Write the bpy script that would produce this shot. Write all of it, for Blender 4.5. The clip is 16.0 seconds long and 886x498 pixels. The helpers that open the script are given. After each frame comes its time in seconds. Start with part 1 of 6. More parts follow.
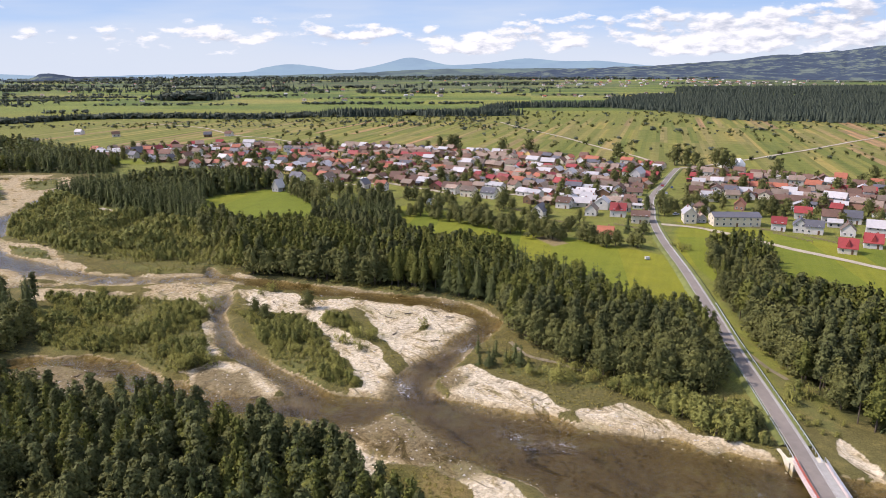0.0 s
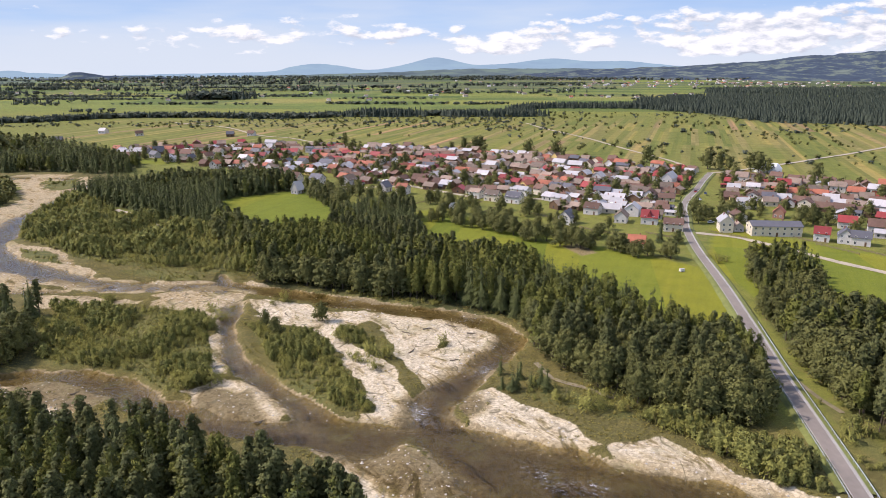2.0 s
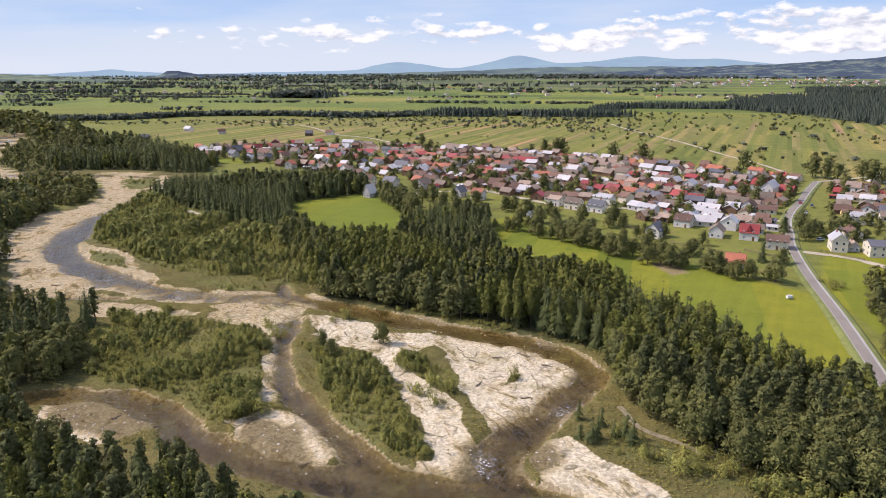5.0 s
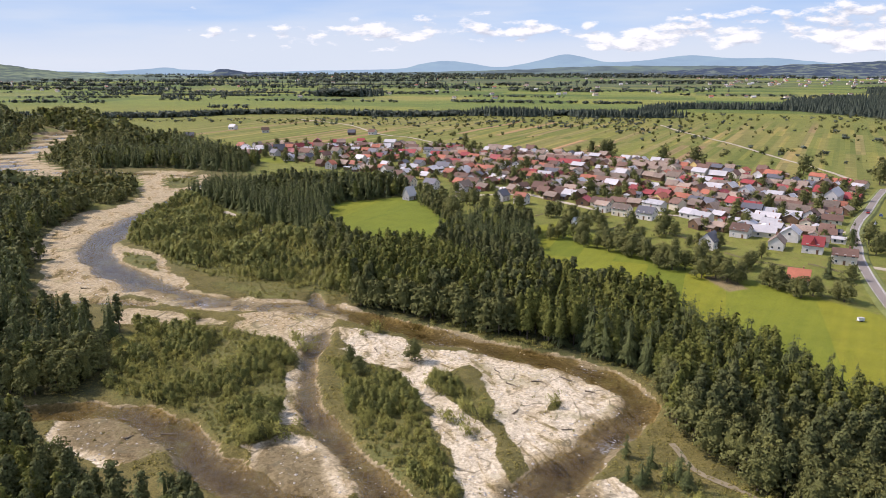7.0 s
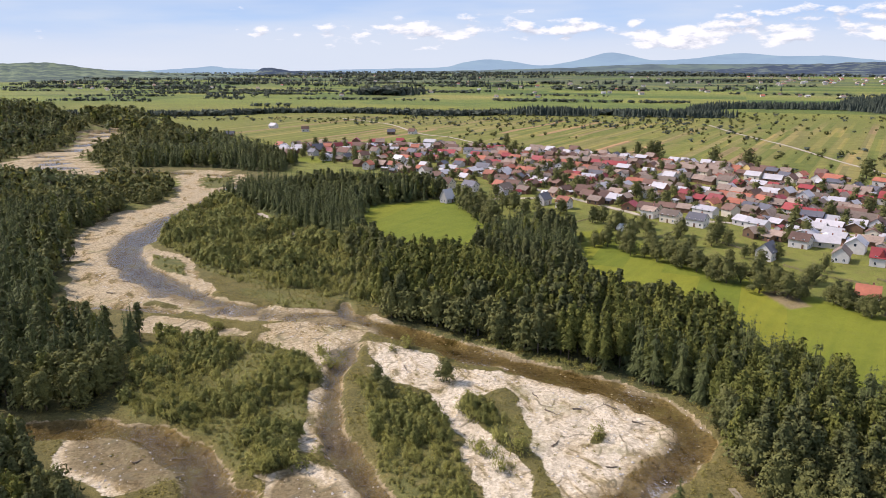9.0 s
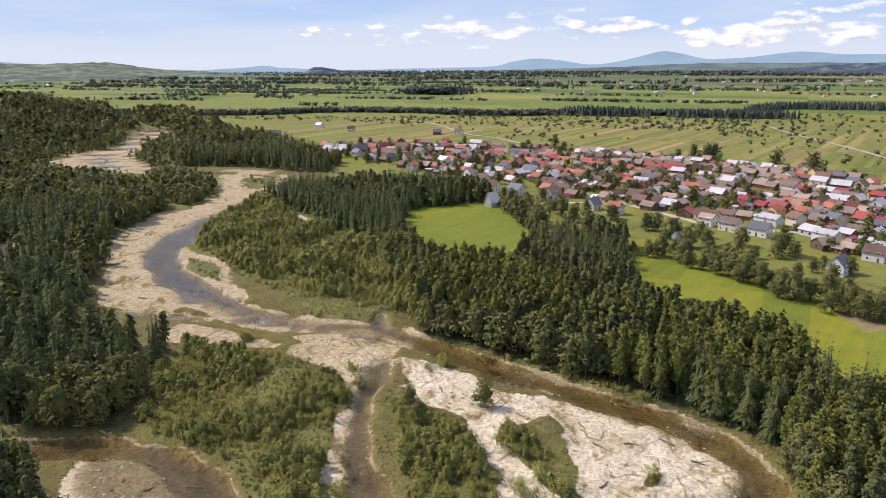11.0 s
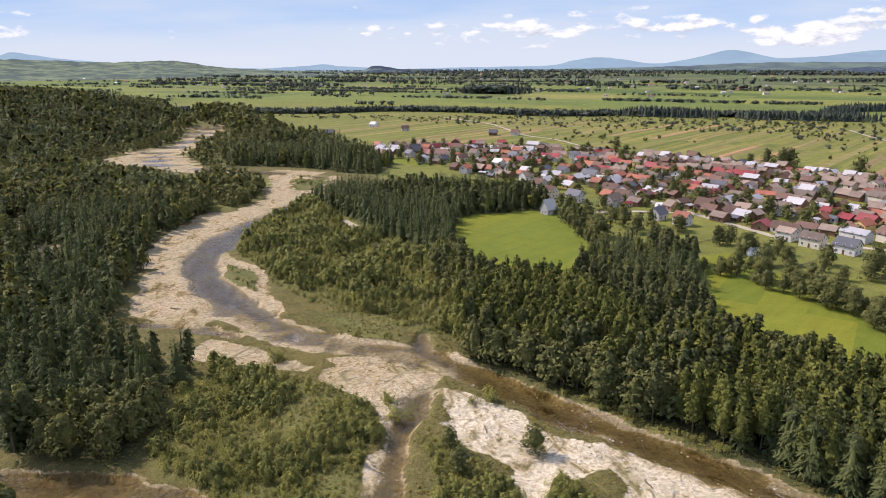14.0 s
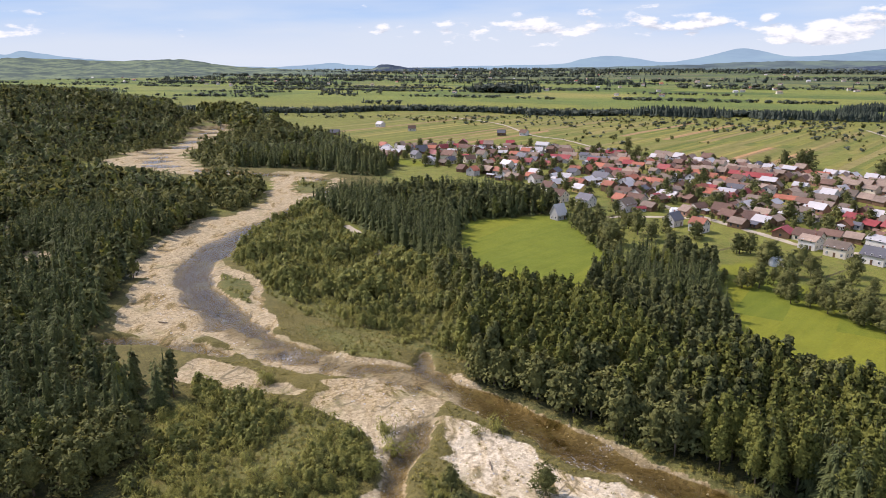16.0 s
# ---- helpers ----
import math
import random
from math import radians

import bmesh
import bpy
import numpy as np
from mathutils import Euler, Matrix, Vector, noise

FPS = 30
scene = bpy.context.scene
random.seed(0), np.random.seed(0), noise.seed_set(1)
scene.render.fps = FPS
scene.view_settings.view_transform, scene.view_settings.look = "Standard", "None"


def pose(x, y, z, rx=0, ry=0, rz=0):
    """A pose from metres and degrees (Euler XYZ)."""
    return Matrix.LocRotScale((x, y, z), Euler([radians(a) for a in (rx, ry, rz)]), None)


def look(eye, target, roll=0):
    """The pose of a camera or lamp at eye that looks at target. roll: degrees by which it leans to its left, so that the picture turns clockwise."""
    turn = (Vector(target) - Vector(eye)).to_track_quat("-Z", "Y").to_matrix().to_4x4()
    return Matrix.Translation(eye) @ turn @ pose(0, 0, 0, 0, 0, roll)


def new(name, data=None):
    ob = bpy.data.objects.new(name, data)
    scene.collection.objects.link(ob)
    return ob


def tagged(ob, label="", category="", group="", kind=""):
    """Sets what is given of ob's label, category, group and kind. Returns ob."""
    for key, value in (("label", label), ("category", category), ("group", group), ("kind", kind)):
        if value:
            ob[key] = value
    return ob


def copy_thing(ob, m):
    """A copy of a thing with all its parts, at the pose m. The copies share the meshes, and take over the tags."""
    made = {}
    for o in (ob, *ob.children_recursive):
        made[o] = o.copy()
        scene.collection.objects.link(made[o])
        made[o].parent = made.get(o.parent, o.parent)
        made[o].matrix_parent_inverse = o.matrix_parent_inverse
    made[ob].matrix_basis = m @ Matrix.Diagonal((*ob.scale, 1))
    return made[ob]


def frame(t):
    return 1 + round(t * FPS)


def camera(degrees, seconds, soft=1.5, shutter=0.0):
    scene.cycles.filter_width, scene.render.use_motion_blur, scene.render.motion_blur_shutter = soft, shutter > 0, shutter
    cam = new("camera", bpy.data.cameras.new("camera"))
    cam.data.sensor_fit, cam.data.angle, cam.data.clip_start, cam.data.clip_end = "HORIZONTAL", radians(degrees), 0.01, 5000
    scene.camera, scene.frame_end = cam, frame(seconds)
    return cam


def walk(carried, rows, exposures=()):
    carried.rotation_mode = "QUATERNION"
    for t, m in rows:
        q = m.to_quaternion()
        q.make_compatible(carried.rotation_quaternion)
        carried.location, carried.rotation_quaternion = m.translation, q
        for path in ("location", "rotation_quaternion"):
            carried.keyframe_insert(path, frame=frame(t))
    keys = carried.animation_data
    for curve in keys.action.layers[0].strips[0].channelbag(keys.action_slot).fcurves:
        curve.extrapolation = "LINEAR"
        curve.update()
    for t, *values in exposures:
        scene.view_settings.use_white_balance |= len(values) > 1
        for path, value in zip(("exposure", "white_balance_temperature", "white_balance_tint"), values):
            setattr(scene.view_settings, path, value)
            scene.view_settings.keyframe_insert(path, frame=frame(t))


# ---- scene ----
cam = camera(64.16, 16.0, soft=0.5)
UNIT = 1.35      # metres to one unit of the plan below; the whole place is brought to metres at the end
# seconds, eye, then heading (left of +y), pitch and lean to the right in degrees
PATH = [
    (0.0, -0.00, 0.00, 87.92, -0.000, -14.793, 0.244),
    (0.5, 0.28, 3.89, 87.81, 0.848, -14.796, 0.278),
    (1.0, 0.54, 7.99, 87.67, 1.499, -14.788, 0.227),
    (1.5, 0.72, 12.08, 87.58, 1.831, -14.795, 0.156),
    (2.0, 0.69, 16.06, 87.70, 1.983, -14.796, 0.102),
    (2.5, 0.63, 19.96, 87.85, 2.131, -14.821, 0.099),
    (3.0, 0.69, 23.85, 87.93, 2.680, -14.828, 0.071),
    (3.5, 0.51, 28.01, 88.07, 4.102, -14.856, 0.131),
    (4.0, 0.70, 32.01, 88.13, 5.580, -14.878, 0.168),
    (4.5, 0.83, 35.99, 88.17, 7.064, -14.896, 0.201),
    (5.0, 0.88, 39.96, 88.20, 8.484, -14.913, 0.227),
    (5.5, 0.86, 43.91, 88.22, 9.770, -14.931, 0.239),
    (6.0, 0.75, 47.87, 88.23, 10.850, -14.949, 0.231),
    (6.5, 0.54, 51.83, 88.24, 11.654, -14.971, 0.198),
    (7.0, 0.22, 55.81, 88.25, 12.113, -14.997, 0.134),
    (7.5, 0.02, 59.80, 88.28, 12.574, -15.028, 0.111),
    (8.0, -0.62, 63.77, 88.19, 13.507, -15.048, 0.169),
    (8.5, -1.27, 67.70, 88.11, 14.542, -15.084, 0.199),
    (9.0, -1.78, 71.62, 87.97, 15.504, -15.098, 0.233),
    (9.5, -2.33, 75.58, 87.82, 16.496, -15.107, 0.272),
    (10.0, -2.95, 79.55, 87.67, 17.492, -15.114, 0.309),
    (10.5, -3.68, 83.50, 87.53, 18.466, -15.121, 0.339),
    (11.0, -4.55, 87.37, 87.39, 19.394, -15.130, 0.354),
    (11.5, -5.58, 91.13, 87.27, 20.248, -15.143, 0.349),
    (12.0, -6.81, 94.73, 87.17, 21.003, -15.164, 0.315),
    (12.5, -7.82, 98.18, 87.03, 22.040, -15.158, 0.269),
    (13.0, -8.74, 101.61, 86.98, 22.936, -15.155, 0.224),
    (13.5, -9.73, 105.26, 86.94, 23.546, -15.172, 0.310),
    (14.0, -10.69, 109.05, 87.05, 23.984, -15.199, 0.314),
    (14.5, -12.00, 112.72, 87.16, 24.253, -15.225, 0.302),
    (15.0, -13.19, 116.75, 87.36, 24.526, -15.298, 0.339),
    (15.5, -14.52, 120.45, 87.39, 24.612, -15.311, 0.339),
    (16.0, -15.80, 124.17, 87.15, 24.678, -15.306, 0.315),
]
walk(cam, [(t, pose(x, y, z, 0, 0, yaw) @ pose(0, 0, 0, 90 + pitch) @ pose(0, 0, 0, 0, 0, -lean)) for t, x, y, z, yaw, pitch, lean in PATH],
     exposures=[(0.0, 0.36, 6500, 23), (16.0, 0.36, 6500, 23)])

# ---- sky and sun ----
SUN_AZ, SUN_EL = radians(177.0), radians(46.0)      # direction to the sun, from +x towards +y
world = bpy.data.worlds.new("world")
scene.world = world
world.use_nodes = True


def node(tree, kind, **values):
    n = tree.nodes.new(kind)
    for key, value in values.items():
        if key in n.inputs:
            n.inputs[key].default_value = value
    return n


def ramp(tree, fac, stops):
    n = tree.nodes.new("ShaderNodeValToRGB")
    while len(n.color_ramp.elements) < len(stops):
        n.color_ramp.elements.new(0.5)
    for e, (p, c) in zip(n.color_ramp.elements, stops):
        e.position = p
        e.color = (*c, 1) if len(c) == 3 else c
    tree.links.new(fac, n.inputs["Fac"])
    return n.outputs["Color"]


def calc(tree, op, a, b=None, clamp=False):
    n = tree.nodes.new("ShaderNodeMath")
    n.operation, n.use_clamp = op, clamp
    for i, v in enumerate((a, b)):
        if v is None:
            continue
        if isinstance(v, (int, float)):
            n.inputs[i].default_value = v
        else:
            tree.links.new(v, n.inputs[i])
    return n.outputs[0]


def blend(tree, fac, a, b, kind="MIX"):
    n = tree.nodes.new("ShaderNodeMix")
    n.data_type, n.blend_type = "RGBA", kind
    for slot, v in (("Factor", fac), ("A", a), ("B", b)):
        socket = [i for i in n.inputs if i.name == slot and (i.type == ("VALUE" if slot == "Factor" else "RGBA"))][0]
        if isinstance(v, (int, float)):
            socket.default_value = v
        elif isinstance(v, tuple):
            socket.default_value = (*v, 1) if len(v) == 3 else v
        else:
            tree.links.new(v, socket)
    return [o for o in n.outputs if o.type == "RGBA"][0]


def noise_tex(tree, vector, scale, detail=3.0, rough=0.55, dist=0.0):
    n = tree.nodes.new("ShaderNodeTexNoise")
    n.inputs["Scale"].default_value = scale
    n.inputs["Detail"].default_value = detail
    n.inputs["Roughness"].default_value = rough
    n.inputs["Distortion"].default_value = dist
    tree.links.new(vector, n.inputs["Vector"])
    return n.outputs["Fac"]


def stretch(tree, vector, sx, sy, sz, turn=0.0):
    m = tree.nodes.new("ShaderNodeMapping")
    m.inputs["Scale"].default_value = (sx, sy, sz)
    m.inputs["Rotation"].default_value = (0, 0, turn)
    tree.links.new(vector, m.inputs["Vector"])
    return m.outputs["Vector"]


wt = world.node_tree
wt.nodes.clear()
sky = wt.nodes.new("ShaderNodeTexSky")
sky.sky_type, sky.sun_disc = "NISHITA", False
sky.sun_elevation, sky.sun_rotation = SUN_EL, math.pi / 2 - SUN_AZ
sky.air_density, sky.dust_density, sky.altitude = 1.0, 1.2, 600
way = wt.nodes.new("ShaderNodeTexCoord").outputs["Generated"]
split = wt.nodes.new("ShaderNodeSeparateXYZ")
wt.links.new(way, split.inputs[0])
height = split.outputs["Z"]
# cumulus: small flat-based heaps low over the horizon, piled towards the north-east
def heaps(vector):
    big = noise_tex(wt, stretch(wt, vector, 11, 11, 30), 1.5, 2, 0.5)
    fine_heap = noise_tex(wt, stretch(wt, vector, 11, 11, 30), 4.2, 6, 0.62, 0.2)
    return calc(wt, "ADD", calc(wt, "MULTIPLY", big, 0.66), calc(wt, "MULTIPLY", fine_heap, 0.34))


moved = wt.nodes.new("ShaderNodeVectorMath")
moved.operation = "ADD"
moved.inputs[1].default_value = (-0.006, 0.0, 0.007)
wt.links.new(way, moved.inputs[0])
puff, above = heaps(way), heaps(moved.outputs[0])
bank = noise_tex(wt, stretch(wt, way, 3, 3, 4), 1.0, 2, 0.5)
# cover rises again overhead, unseen: cloud added there to fill the shadows
rise = ramp(wt, height, [(0.0, (0.36,) * 3), (0.012, (0.60,) * 3), (0.032, (0.68,) * 3), (0.052, (0.62,) * 3), (0.08, (0.47,) * 3), (0.12, (0.42,) * 3), (0.3, (0.56,) * 3), (1.0, (0.56,) * 3)])
east = calc(wt, "MULTIPLY", split.outputs["X"], 0.20)
cover = calc(wt, "ADD", calc(wt, "ADD", puff, calc(wt, "MULTIPLY", bank, 0.35)), calc(wt, "ADD", rise, east))
edge = wt.nodes.new("ShaderNodeMapRange")
edge.interpolation_type = "SMOOTHSTEP"
edge.inputs["From Min"].default_value, edge.inputs["From Max"].default_value = 1.305, 1.40
wt.links.new(cover, edge.inputs["Value"])
shade = calc(wt, "ADD", calc(wt, "MULTIPLY", calc(wt, "SUBTRACT", puff, above), 5.0), 0.55, True)
cloud = ramp(wt, shade, [(0.15, (2.15, 2.45, 2.75)), (0.75, (3.6, 3.8, 3.8))])
low = ramp(wt, height, [(0.0, (2.65, 3.05, 3.3)), (0.022, (2.25, 2.8, 3.3)), (0.05, (1.4, 2.3, 3.4)), (0.09, (1.1, 1.95, 3.2)), (0.16, (0.95, 1.6, 2.8))])
veil = noise_tex(wt, stretch(wt, way, 2, 2, 14), 1.4, 4, 0.55)
milky = calc(wt, "MULTIPLY", ramp(wt, height, [(0.0, (1.0,) * 3), (0.05, (0.75,) * 3), (0.14, (0.2,) * 3), (0.3, (0.0,) * 3)]), ramp(wt, veil, [(0.36, (0.25,) * 3), (0.60, (0.95,) * 3)]), True)
band = blend(wt, milky, low, (2.5, 2.95, 3.25))
clear = blend(wt, ramp(wt, height, [(0.1, (0.0,) * 3), (0.4, (1.0,) * 3)]), band, sky.outputs[0])
full = blend(wt, edge.outputs[0], clear, cloud)
back = node(wt, "ShaderNodeBackground", Strength=0.21)
wt.links.new(full, back.inputs["Color"])
wt.links.new(back.outputs[0], wt.nodes.new("ShaderNodeOutputWorld").inputs[0])

sun_data = bpy.data.lights.new("sun", "SUN")
sun_data.energy, sun_data.angle, sun_data.color = 3.5, radians(0.53), (1.0, 0.95, 0.86)
sun = new("sun", sun_data)
sun.matrix_world = look((0, 0, 300), (-math.cos(SUN_EL) * math.cos(SUN_AZ), -math.cos(SUN_EL) * math.sin(SUN_AZ), 300 - math.sin(SUN_EL)))

# ---- materials ----
def material(name):
    m = bpy.data.materials.new(name)
    m.use_nodes = True
    t = m.node_tree
    t.nodes.clear()
    out = t.nodes.new("ShaderNodeOutputMaterial")
    b = t.nodes.new("ShaderNodeBsdfPrincipled")
    t.links.new(b.outputs[0], out.inputs["Surface"])
    scaled = t.nodes.new("ShaderNodeVectorMath")
    scaled.operation = "SCALE"
    scaled.inputs["Scale"].default_value = 1 / UNIT
    t.links.new(t.nodes.new("ShaderNodeNewGeometry").outputs["Position"], scaled.inputs[0])
    place = scaled.outputs[0]
    return m, t, b, place, out


def bump(t, b, height, strength, distance):
    n = node(t, "ShaderNodeBump", Strength=strength, Distance=distance)
    t.links.new(height, n.inputs["Height"])
    t.links.new(n.outputs[0], b.inputs["Normal"])


STRIP_TURN = radians(17)


def turned(t, vector, angle):
    """The same places in axes turned about z."""
    n = t.nodes.new("ShaderNodeVectorRotate")
    n.rotation_type = "Z_AXIS"
    n.inputs["Angle"].default_value = angle
    t.links.new(vector, n.inputs["Vector"])
    return n.outputs[0]


def ground_material():
    m, t, b, p, _ = material("ground")
    a = t.nodes.new("ShaderNodeVertexColor")
    a.layer_name = "cover"
    k = t.nodes.new("ShaderNodeAttribute")
    k.attribute_name = "kind"
    kinds = t.nodes.new("ShaderNodeSeparateColor")
    t.links.new(k.outputs["Color"], kinds.inputs[0])
    gravel, strip, meadow = kinds.outputs[0], kinds.outputs[1], kinds.outputs[2]
    fine = noise_tex(t, p, 1.7, 5, 0.65)
    mid = noise_tex(t, p, 0.16, 5, 0.6)
    wide = noise_tex(t, p, 0.018, 4, 0.55)
    # grass and low weeds
    tone = ramp(t, calc(t, "ADD", calc(t, "MULTIPLY", mid, 0.55), calc(t, "MULTIPLY", fine, 0.45)),
                [(0.3, (0.62, 0.6, 0.55)), (0.5, (1.0, 1.0, 1.0)), (0.7, (1.32, 1.25, 1.2))])
    col = blend(t, 1.0, a.outputs["Color"], tone, "MULTIPLY")
    col = blend(t, 1.0, col, ramp(t, wide, [(0.35, (0.86, 0.9, 0.9)), (0.65, (1.12, 1.08, 0.95))]), "MULTIPLY")
    dry = ramp(t, noise_tex(t, p, 0.33, 5, 0.7), [(0.5, (0.0,) * 3), (0.68, (0.75,) * 3)])
    col = blend(t, calc(t, "MULTIPLY", dry, calc(t, "SUBTRACT", 1.0, meadow)), col, (0.205, 0.165, 0.055))
    speck = noise_tex(t, p, 5.0, 3, 0.7)
    col = blend(t, 1.0, col, ramp(t, speck, [(0.36, (0.62,) * 3), (0.5, (1.0,) * 3), (0.66, (1.35,) * 3)]), "MULTIPLY")
    # narrow strip fields that run away from the village
    def parcels(wide_by, long_by, stops):
        snap = t.nodes.new("ShaderNodeVectorMath")
        snap.operation = "FLOOR"
        t.links.new(stretch(t, turned(t, p, STRIP_TURN), wide_by, long_by, 0), snap.inputs[0])
        white = t.nodes.new("ShaderNodeTexWhiteNoise")
        white.noise_dimensions = "2D"
        t.links.new(snap.outputs[0], white.inputs["Vector"])
        return ramp(t, white.outputs["Value"], stops)

    lane_col = parcels(0.16, 0.0065, [(0.0, (0.132, 0.147, 0.031)), (0.3, (0.158, 0.168, 0.036)), (0.55, (0.184, 0.174, 0.043)), (0.80, (0.212, 0.188, 0.054)), (0.93, (0.235, 0.195, 0.066)), (0.97, (0.26, 0.175, 0.08)), (1.0, (0.30, 0.19, 0.09))])
    thin_col = parcels(0.29, 0.011, [(0.0, (0.80, 0.84, 0.8)), (0.5, (1.0, 1.0, 1.0)), (0.9, (1.15, 1.1, 1.05)), (1.0, (1.45, 1.25, 1.2))])
    lane_col = blend(t, 1.0, lane_col, thin_col, "MULTIPLY")
    lane_col = blend(t, 1.0, lane_col, ramp(t, mid, [(0.3, (0.8,) * 3), (0.7, (1.15,) * 3)]), "MULTIPLY")
    col = blend(t, strip, col, lane_col)
    # mown meadow: faint swaths
    swath = noise_tex(t, stretch(t, turned(t, p, radians(20)), 0.5, 0.02, 0), 1.0, 3, 0.6)
    col = blend(t, calc(t, "MULTIPLY", meadow, 0.5), col, blend(t, 1.0, a.outputs["Color"], ramp(t, swath, [(0.3, (0.8, 0.84, 0.8)), (0.7, (1.2, 1.12, 1.1))]), "MULTIPLY"))
    plots = t.nodes.new("ShaderNodeVectorMath")
    plots.operation = "FLOOR"
    t.links.new(stretch(t, turned(t, p, radians(9)), 0.085, 0.011, 0), plots.inputs[0])
    chance = t.nodes.new("ShaderNodeTexWhiteNoise")
    chance.noise_dimensions = "2D"
    t.links.new(plots.outputs[0], chance.inputs["Vector"])
    col = blend(t, meadow, col, blend(t, 1.0, col, ramp(t, chance.outputs["Value"], [(0.0, (0.80, 0.86, 0.9)), (0.5, (0.98, 0.98, 1.0)), (1.0, (1.22, 1.08, 1.0))]), "MULTIPLY"))
    # blocks of larger fields far out on the plain
    across = t.nodes.new("ShaderNodeSeparateXYZ")
    t.links.new(p, across.inputs[0])
    out_there = t.nodes.new("ShaderNodeMapRange")
    out_there.inputs["From Min"].default_value, out_there.inputs["From Max"].default_value = 880, 1000
    t.links.new(across.outputs["Y"], out_there.inputs["Value"])
    block = t.nodes.new("ShaderNodeVectorMath")
    block.operation = "FLOOR"
    t.links.new(stretch(t, turned(t, p, radians(7)), 0.0055, 0.014, 0), block.inputs[0])
    draw = t.nodes.new("ShaderNodeTexWhiteNoise")
    draw.noise_dimensions = "2D"
    t.links.new(block.outputs[0], draw.inputs["Vector"])
    col = blend(t, calc(t, "MULTIPLY", out_there.outputs[0], calc(t, "SUBTRACT", 1.0, strip)), col, blend(t, 1.0, col, ramp(t, draw.outputs["Value"], [(0.0, (0.62, 0.74, 0.70)), (0.4, (0.95, 1.0, 0.9)), (0.8, (1.15, 1.12, 0.95)), (1.0, (1.45, 1.25, 1.05))]), "MULTIPLY"))
    # river gravel: cobbles, finer sand, brown flood marks
    peb = t.nodes.new("ShaderNodeTexVoronoi")
    peb.inputs["Scale"].default_value = 1.6
    t.links.new(p, peb.inputs["Vector"])
    stone = ramp(t, peb.outputs["Color"], [(0.0, (0.37, 0.315, 0.22)), (0.5, (0.59, 0.51, 0.37)), (1.0, (0.74, 0.65, 0.485))])
    silt = noise_tex(t, stretch(t, turned(t, p, radians(-35)), 0.16, 0.07, 0.1), 1.0, 5, 0.68, 0.8)
    stone = blend(t, 1.0, stone, ramp(t, silt, [(0.33, (0.30, 0.28, 0.14)), (0.385, (0.50, 0.45, 0.31)), (0.43, (0.86, 0.80, 0.68)), (0.52, (1.02, 1.0, 0.96)), (0.7, (1.1, 1.08, 1.03))]), "MULTIPLY")
    stone = blend(t, 1.0, stone, ramp(t, calc(t, "ADD", calc(t, "MULTIPLY", fine, 0.5), calc(t, "MULTIPLY", speck, 0.5)), [(0.36, (0.56, 0.55, 0.54)), (0.5, (0.95,) * 3), (0.62, (1.12,) * 3)]), "MULTIPLY")
    stone = blend(t, 1.0, stone, ramp(t, calc(t, "ADD", k.outputs["Alpha"], calc(t, "MULTIPLY", calc(t, "SUBTRACT", silt, 0.5), 0.5)), [(0.0, (1.0, 1.0, 1.0)), (0.18, (0.78, 0.73, 0.62)), (0.45, (0.40, 0.365, 0.275)), (1.0, (0.215, 0.190, 0.124))]), "MULTIPLY")
    # old flood edges and strings of drift
    rim = noise_tex(t, stretch(t, turned(t, p, radians(25)), 0.10, 0.055, 0.1), 1.0, 2, 0.55, 0.3)
    line = ramp(t, calc(t, "ABSOLUTE", calc(t, "SUBTRACT", rim, 0.5)), [(0.004, (1.0,) * 3), (0.014, (0.0,) * 3)])
    line = calc(t, "MULTIPLY", line, ramp(t, mid, [(0.45, (0.0,) * 3), (0.56, (0.8,) * 3)]))
    stone = blend(t, line, stone, (0.15, 0.125, 0.07))
    growth = ramp(t, noise_tex(t, p, 0.075, 6, 0.72), [(0.535, (0.0,) * 3), (0.65, (0.75,) * 3)])
    stone = blend(t, calc(t, "MULTIPLY", growth, ramp(t, fine, [(0.4, (0.2,) * 3), (0.6, (1.0,) * 3)])), stone, (0.20, 0.185, 0.075))
    g2 = calc(t, "ADD", gravel, calc(t, "MULTIPLY", calc(t, "SUBTRACT", calc(t, "ADD", calc(t, "MULTIPLY", mid, 0.6), calc(t, "MULTIPLY", fine, 0.4)), 0.5), 1.6))
    hard = t.nodes.new("ShaderNodeMapRange")
    hard.interpolation_type = "SMOOTHSTEP"
    hard.inputs["From Min"].default_value, hard.inputs["From Max"].default_value = 0.36, 0.62
    t.links.new(g2, hard.inputs["Value"])
    col = blend(t, hard.outputs[0], col, stone)
    t.links.new(col, b.inputs["Base Color"])
    b.inputs["Roughness"].default_value = 0.95
    b.inputs["Specular IOR Level"].default_value = 0.15
    bump(t, b, calc(t, "ADD", fine, mid), 0.8, 0.4)
    return m


